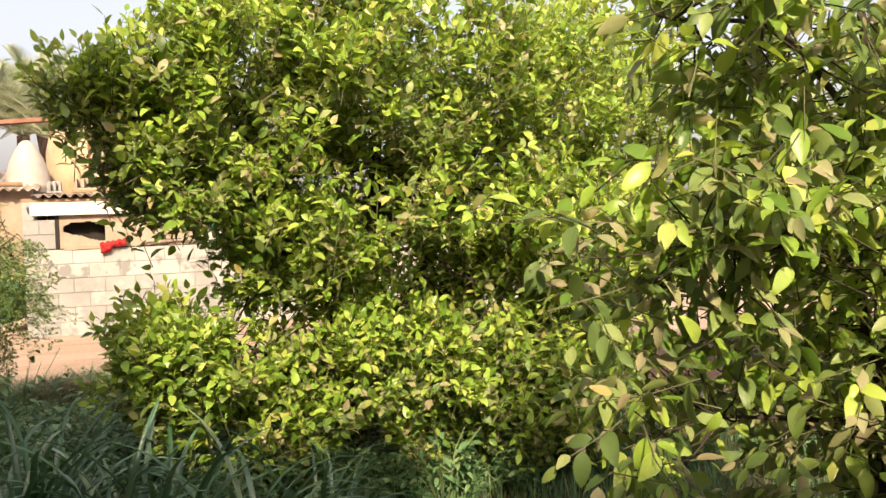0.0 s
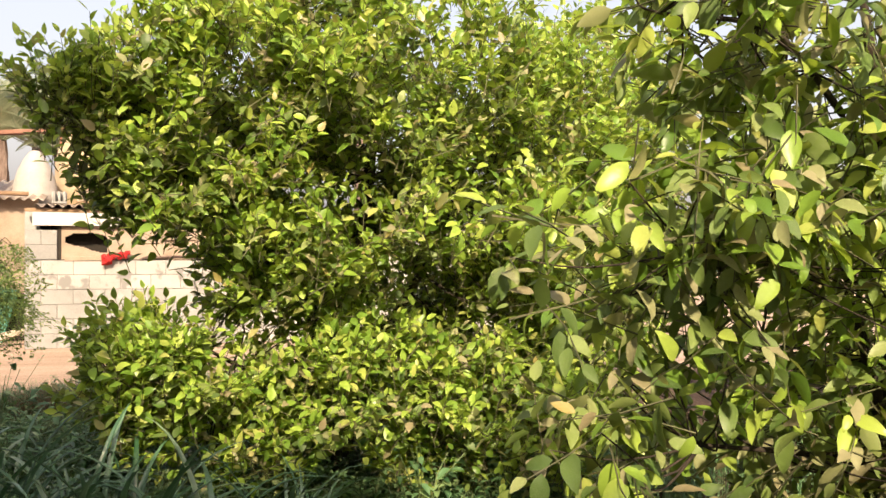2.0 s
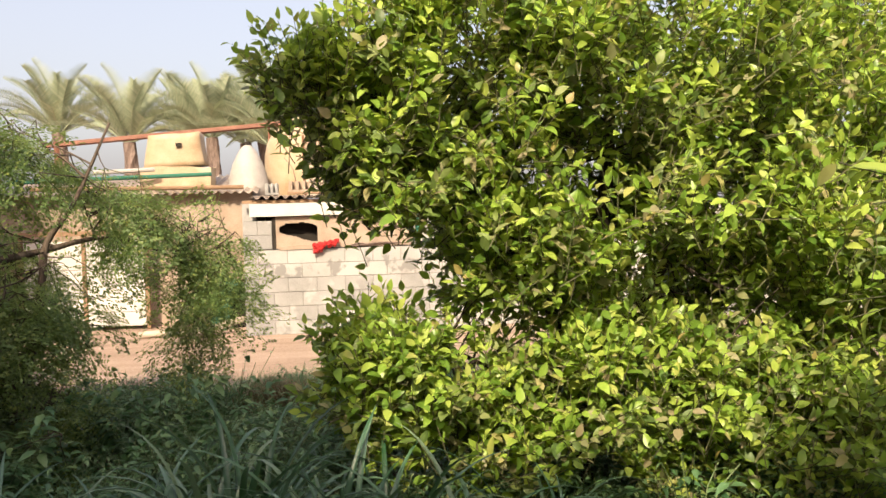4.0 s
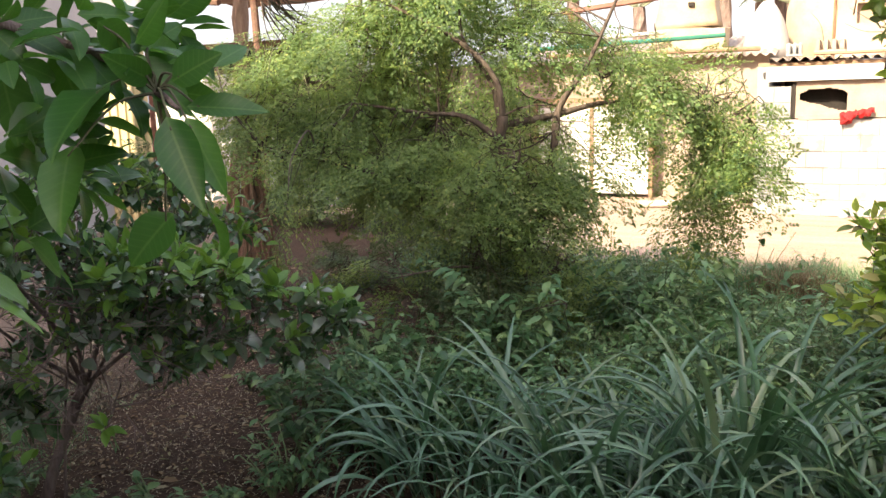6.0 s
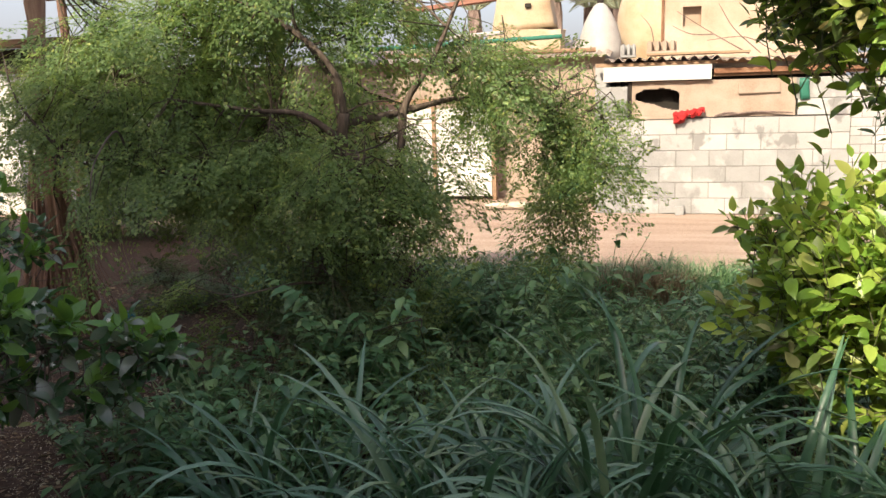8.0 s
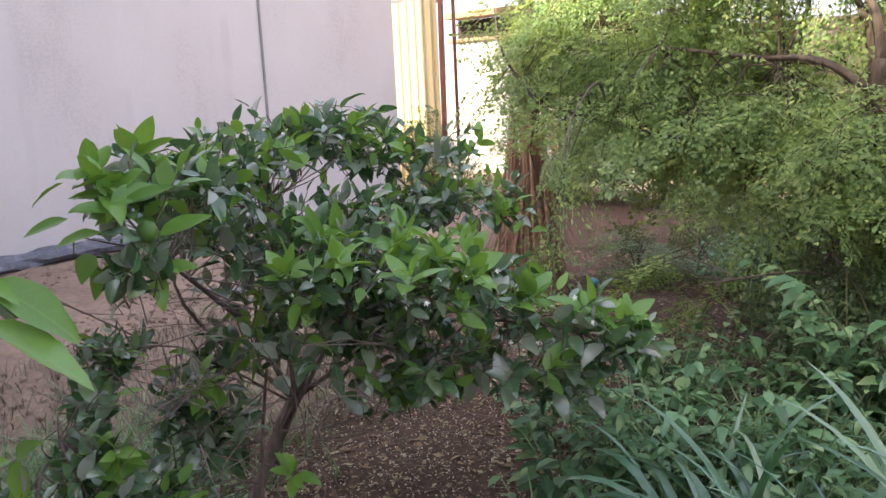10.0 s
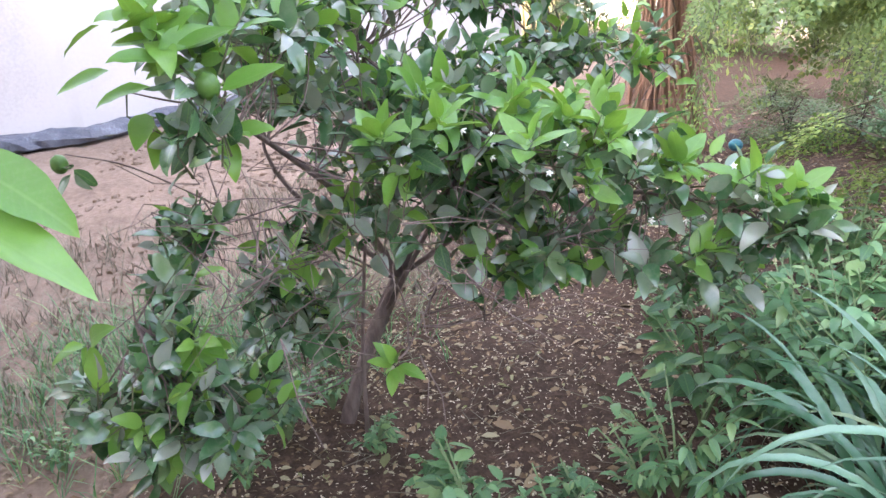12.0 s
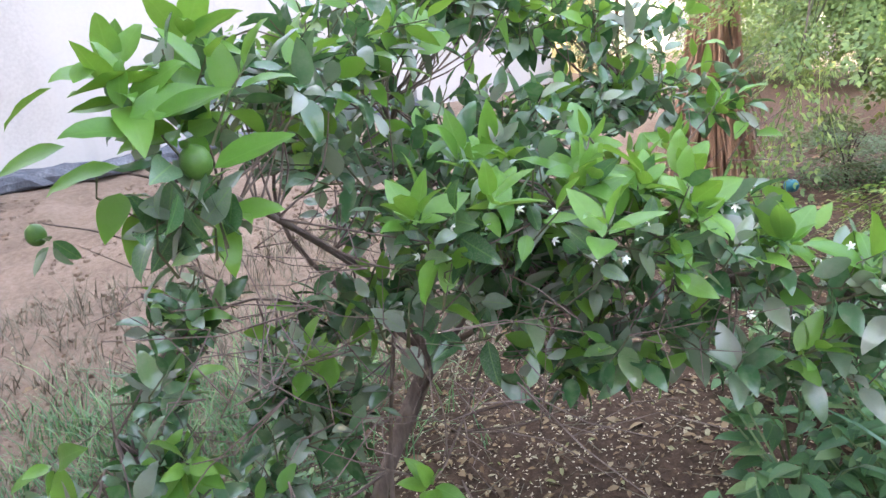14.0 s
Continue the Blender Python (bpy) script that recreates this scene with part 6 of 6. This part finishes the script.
# ---------------------------------------------------------------- weeds
def weed_shapes(seed, tall, leaf, count):
    """One weed: stalks with loose groups of pointed leaves. Gives leaf spots and stalk lines."""
    g_ = np.random.default_rng(seed)
    spots, stalks = [], []
    for s in range(count):
        a = g_.uniform(0, 2 * math.pi)
        out = g_.uniform(0.25, 0.6)
        top = np.array((math.cos(a) * tall * out, math.sin(a) * tall * out, tall * g_.uniform(0.6, 1.05)))
        stalks.append((np.zeros(3), top * np.array((0.35, 0.35, 0.6)), top))
        for k in range(int(g_.integers(6, 11))):
            f = g_.uniform(0.35, 1.0)
            p = top * np.array((0.35 + 0.65 * f, 0.35 + 0.65 * f, 1.0)) * np.array((f, f, f ** 0.8))
            b = a + g_.normal(0, 1.1)
            d = np.array((math.cos(b), math.sin(b), g_.uniform(-0.35, 0.35)))
            spots.append((int(g_.integers(3)), aim(d, np.array((0, 0, 1.0)) + g_.normal(0, 0.25, 3), leaf * g_.uniform(0.6, 1.2)), p))
    return spots, stalks


WEEDS = [weed_shapes(i, tall, leaf, c) for i, (tall, leaf, c) in enumerate(((0.38, 0.072, 9), (0.30, 0.062, 9), (0.48, 0.064, 10), (0.26, 0.060, 9), (0.36, 0.052, 11)))]


def place_weed(k, x, y, size, turn):
    spots, stalks = WEEDS[k]
    c, s = math.cos(turn), math.sin(turn)
    r = np.array(((c, -s, 0), (s, c, 0), (0, 0, 1.0)))
    o = np.array((x, y, lie(x, y)))
    return [(q, r @ rot * size, r @ p * size + o) for q, rot, p in spots], [[r @ p * size + o for p in st] for st in stalks]


g = np.random.default_rng(60)
all_spots, sv_, sf_ = [], [], []


def add_stalks(stalks, v, f, r=0.004):
    for st in stalks:
        a, b = tube([Vector(p) for p in st], r, r * 0.5, 3)
        o = len(v)
        v.extend(a)
        f.extend(tuple(i + o for i in q) for q in b)


TUFT = (0.72, 9.0)


def weedy(x, y):
    """Whether weeds cover this place."""
    if y < 5.35 or y > 9.6:
        return False
    left = -0.95 - 0.12 * (y - 5.3) + 0.35 * noise.noise(Vector((x, y, 4)))
    if y > 7.4:
        left -= min(1.0, (y - 7.4) * 1.2)
    if (x - TUFT[0]) ** 2 / 0.5 + (y - TUFT[1] + 0.25) ** 2 / 0.3 < 1.0:
        return False
    return left < x < 4.6


for _ in range(2000):
    x, y = g.uniform(-2.4, 4.6), g.uniform(5.3, 9.7)
    if not weedy(x, y):
        continue
    far = (y - 5.3) / 4.4
    sp, st = place_weed(int(g.integers(5)), x, y, (0.95 + 0.75 * noise.noise(Vector((x * 1.3, y * 1.3, 8)))) * g.uniform(0.7, 1.2) * (1.0 if far < 0.55 else 0.66), g.uniform(0, 6.28))
    all_spots += sp
    add_stalks(st, sv_, sf_)
weeds = thing("weed_undergrowth", (0.5, 7.0, 0), "knee-high green weeds covering the shaded ground", "weeds", kind="stuff")
part("foliage", scatter_mesh("foliage", LEAVES_COARSE, all_spots, LEAF_WEED), weeds, kind="stuff")
part("stalk_tangle", mesh("stalk_tangle", sv_, sf_, STEM), weeds, kind="stuff")


def single_weed(x, y, size, k, seed, label="leafy green weed growing from bare earth"):
    sp, st = place_weed(k, x, y, size, seed * 1.7)
    w = thing("weed_plant", (x, y, lie(x, y)), label, "weed", "weeds round the bush")
    v, f = [], []
    add_stalks(st, v, f, 0.0045)
    part("stalk", mesh("stalk", v, f, STEM), w)
    for q, rot, p in sp:
        part("leaf", leaf_mesh("narrow" if k % 3 == 1 else "fine", q, LEAF_WEED), w, at=matrix_of(rot * 1.35, p))


for i, (x, y, s_, k) in enumerate(((-0.72, 5.75, 1.0, 0), (-0.85, 6.0, 1.0, 2), (-0.5, 5.9, 1.0, 4), (-1.55, 6.4, 0.7, 0),
        (-2.18, 4.39, 0.50, 1), (-2.35, 4.63, 0.45, 3), (-1.86, 4.14, 0.50, 4), (-1.44, 4.55, 0.55, 3), (-1.21, 4.78, 0.5, 3), (-1.14, 4.64, 0.62, 1), (-1.30, 4.50, 0.62, 0), (-1.22, 4.52, 0.5, 3), (-1.72, 5.78, 0.70, 1), (-1.51, 5.83, 0.80, 0), (-1.31, 5.48, 0.75, 2), (-1.29, 5.80, 0.90, 0), (-1.23, 6.08, 1.00, 2), (-0.94, 5.72, 1.00, 0), (-1.02, 5.39, 0.90, 1), (-2.01, 5.95, 0.50, 3), (-1.86, 6.15, 0.70, 4), (-1.49, 6.45, 1.00, 0), (-1.19, 6.36, 1.00, 2), (-1.08, 4.91, 0.60, 4), (-0.96, 5.03, 0.70, 1), (-0.81, 5.37, 0.80, 1), (-2.60, 4.88, 0.40, 4), (-2.05, 3.96, 0.50, 1), (-2.32, 3.76, 0.45, 4), (-2.46, 3.94, 0.40, 3))):
    single_weed(x, y, s_, k, i + 1)
for i, (x, y, s_, k) in enumerate(((-1.99, 4.34, 0.6, 0), (-2.05, 4.53, 0.5, 4), (-1.74, 4.50, 0.45, 3), (-1.2, 5.3, 0.9, 0), (-2.12, 4.2, 0.55, 2), (-1.05, 5.0, 0.9, 4), (-1.4, 6.5, 0.8, 3))):
    single_weed(x, y, s_, k, i + 60)

# thin wild grass by the track and on the sandy patch
def thin_grass(name, label, spots_, h0, h1, mat, seed, lean=0.35):
    g_ = np.random.default_rng(seed)
    v, f = [], []
    for x, y in spots_:
        z = lie(x, y)
        for _ in range(5):
            a = g_.uniform(0, 6.28)
            h = g_.uniform(h0, h1)
            d = np.array((math.cos(a), math.sin(a), 0)) * lean * h * g_.uniform(0.2, 1.3)
            p = np.array((x, y, z)) + g_.normal(0, 0.015, 3) * np.array((1, 1, 0))
            w = np.array((-math.sin(a), math.cos(a), 0)) * 0.0022
            o = len(v)
            v += [p - w, p + w, p + d * 0.4 + np.array((0, 0, h * 0.65)) - w, p + d * 0.4 + np.array((0, 0, h * 0.65)) + w, p + d + np.array((0, 0, h))]
            f += [(o, o + 1, o + 3, o + 2), (o + 2, o + 3, o + 4)]
    ob_ = part(name, mesh(name, v, f, mat))
    return tagged(ob_, label, "grass", kind="stuff")


g = np.random.default_rng(77)
shade_grass = [(g.uniform(2.0, 6.5), g.uniform(3.6, 6.6)) for _ in range(2600)]
thin_grass("shaded_grass", "dark thin grass under the citrus trees", shade_grass, 0.10, 0.30, LEAF_WEED, 9, 0.6)
edge = [(x, 9.1 + 0.35 * noise.noise(Vector((x * 1.2, 0, 0))) + g.normal(0, 0.35)) for x in g.uniform(-2.0, 4.0, 1700)]
thin_grass("verge_grass", "thin green grass along the edge of the track", edge, 0.08, 0.26, LEAF_WEED, 1, 0.8)
tuft = [(TUFT[0] + g.normal(0, 0.15), TUFT[1] + g.normal(0, 0.12)) for _ in range(480)]
thin_grass("dry_grass_tuft", "tuft of reddish dry grass beside the track", tuft, 0.14, 0.30, LITTER, 2, 1.0)
tall = [(0.85 + g.normal(0, 0.42), 9.22 + g.normal(0, 0.16)) for _ in range(420)]
thin_grass("green_grass_tuft", "tuft of thin green grass behind the dry tuft", tall, 0.16, 0.34, LEAF_WEED, 3, 0.8)
sandy = [(g.uniform(-4.6, -2.4), g.uniform(3.4, 6.0)) for _ in range(700)]
thin_grass("sparse_dry_grass", "sparse grey-brown grass on the sandy patch", sandy, 0.03, 0.16, STRAW, 4, 1.6)
green_bits = [(-2.75 + g.normal(0, 0.32), 4.35 + g.normal(0, 0.45)) for _ in range(520)]
thin_grass("sparse_green_grass", "thin dull green grass sprouting on the sand", green_bits, 0.04, 0.17, LEAF_WEED, 14, 1.5)

# ---------------------------------------------------------------- litter on the earth
g = np.random.default_rng(90)
spots = []
for _ in range(20000):
    x, y = g.uniform(-4.2, 0.2), 3.6 + 5.6 * g.random() ** 1.35
    if x + 0.55 * y < -0.2 + g.normal(0, 0.3) and g.random() < 0.9:
        continue
    a = g.uniform(0, 6.28)
    spots.append((int(g.integers(3)), aim((math.cos(a), math.sin(a), g.normal(0, 0.12)), (g.normal(0, 0.3), g.normal(0, 0.3), 1), g.uniform(0.012, 0.038) * (2.2 if g.random() < 0.07 else 1.0)), np.array((x, y, lie(x, y) + 0.006))))
litter = part("leaf_litter", scatter_mesh("leaf_litter", LEAVES_COARSE, spots, LITTER))
tagged(litter, "brown and yellow fallen leaves scattered on the earth", "leaf litter", kind="stuff")
chips = []
for _ in range(17000):
    x, y = g.uniform(-3.4, -0.6), g.uniform(3.9, 7.6)
    if x + 0.55 * y < 0.1 + g.normal(0, 0.3):
        continue
    a = g.uniform(0, 6.28)
    chips.append((int(g.integers(3)), aim((math.cos(a), math.sin(a), 0), (g.normal(0, 0.4), g.normal(0, 0.4), 1), g.uniform(0.005, 0.013)), np.array((x, y, lie(x, y) + 0.006))))
petals = part("fallen_petals", scatter_mesh("fallen_petals", LEAVES_COARSE, chips, CHIP))
tagged(petals, "pale fallen petals and chips under the bush", "petals", kind="stuff")
stick = (np.array([(-0.5, 0, 0), (0.5, 0, 0), (0, 0, 0.9), (-0.4, 40, 0.4), (0.4, 40, 0.4), (0, 40, 1.1)], dtype=float) * np.array((1, 1, 1)) * 0.025, [(0, 3, 5, 2), (1, 2, 5, 4), (0, 1, 4, 3), (0, 2, 1), (3, 4, 5)])
straws = []
for _ in range(2600):
    x, y = g.uniform(-4.0, -0.4), 3.8 + 5.0 * g.random() ** 1.3
    if x + 0.55 * y < -0.1 + g.normal(0, 0.3):
        continue
    a = g.uniform(0, 6.28)
    straws.append((0, aim((math.cos(a), math.sin(a), g.normal(0, 0.08)), (0, 0, 1), g.uniform(0.03, 0.13)), np.array((x, y, lie(x, y) + 0.005))))
straw_litter = part("straw_litter", scatter_mesh("straw_litter", [stick], straws, STRAW))
tagged(straw_litter, "dry straws and leaf stalks lying on the earth", "straw", kind="stuff")
clods = []
cs = [(np.array(v), f) for v, f in (rough_box(-0.5, 0.5, -0.5, 0.5, -0.4, 0.5, 1, 0.25, s_) for s_ in (1, 2, 3))]
for _ in range(3800):
    x, y = g.uniform(-7.4, -2.6), g.uniform(3.0, 7.5)
    if noise.noise(Vector((x * 1.1, y * 1.1, 2.0))) < -0.02:
        continue
    if x + 0.55 * y > 0.2:
        continue
    a = g.uniform(0, 6.28)
    clods.append((int(g.integers(3)), aim((math.cos(a), math.sin(a), 0), (0, 0, 1), 0.006 + 0.030 * g.random() ** 2.4), np.array((x, y, lie(x, y)))))
clod = part("earth_clods", scatter_mesh("earth_clods", cs, clods, EARTH))
tagged(clod, "loose clods on the sandy patch", "clods", kind="stuff")

# ---------------------------------------------------------------- date palms behind the sheds
def palm_frond(length, pairs=34):
    v, f = [], []
    for i in range(pairs):
        t = 0.12 + 0.88 * i / (pairs - 1)
        c = np.array((0, length * t * (1 - 0.18 * t), length * (0.25 * t - 0.36 * t * t)))
        for side in (-1, 1):
            L = 0.42 * math.sin(math.pi * (0.12 + 0.8 * t)) + 0.06
            d = np.array((side * 0.75, 0.6, 0.28)) * L
            o = len(v)
            w = np.array((0, 0.026, 0))
            v += [c - w, c + w, c + d]
            f.append((o, o + 1, o + 2))
    rib = smooth_path([(0, 0, 0), (0, length * 0.455, length * 0.035), (0, length * 0.82, length * -0.11)], 4)
    rv, rf = tube(rib, 0.022, 0.006, 4)
    o = len(v)
    v += [np.array(q) for q in rv]
    f += [tuple(i + o for i in q) for q in rf]
    return v, f


PALM_FROND = [mesh("frond", *palm_frond(L), LEAF_HAZED) for L in (2.3, 2.7)]
g = np.random.default_rng(33)
for x, y, h in ((-4.4, 27, 3.9), (-2.2, 28, 4.1), (-0.3, 26.5, 3.7), (-3.2, 30, 4.3), (-1.3, 29, 4.0), (-6.9, 29, 4.4), (-0.9, 31, 5.0), (3.5, 29, 4.8), (8.0, 27, 5.0)):
    palm = thing("date_palm", (x, y, 0), "far date palm, haze put into its leaf colour", "palm tree", "date palms")
    part("trunk", mesh("trunk", *tube(smooth_path([(x, y, 0), (x + 0.1, y, h / 2), (x, y, h)], 6), 0.24, 0.18, 9, 0.5), BARK), palm)
    for k in range(30):
        a = k * 137.5 + g.uniform(-14, 14)
        ob_ = new("frond", PALM_FROND[k % 2])
        ob_.parent = palm
        ob_.matrix_basis = pose(0, 0, h, 0, 0, a) @ pose(0, 0.1, 0, 80 - 70 * (k / 30) + g.uniform(-6, 6), g.uniform(-15, 15), 0)
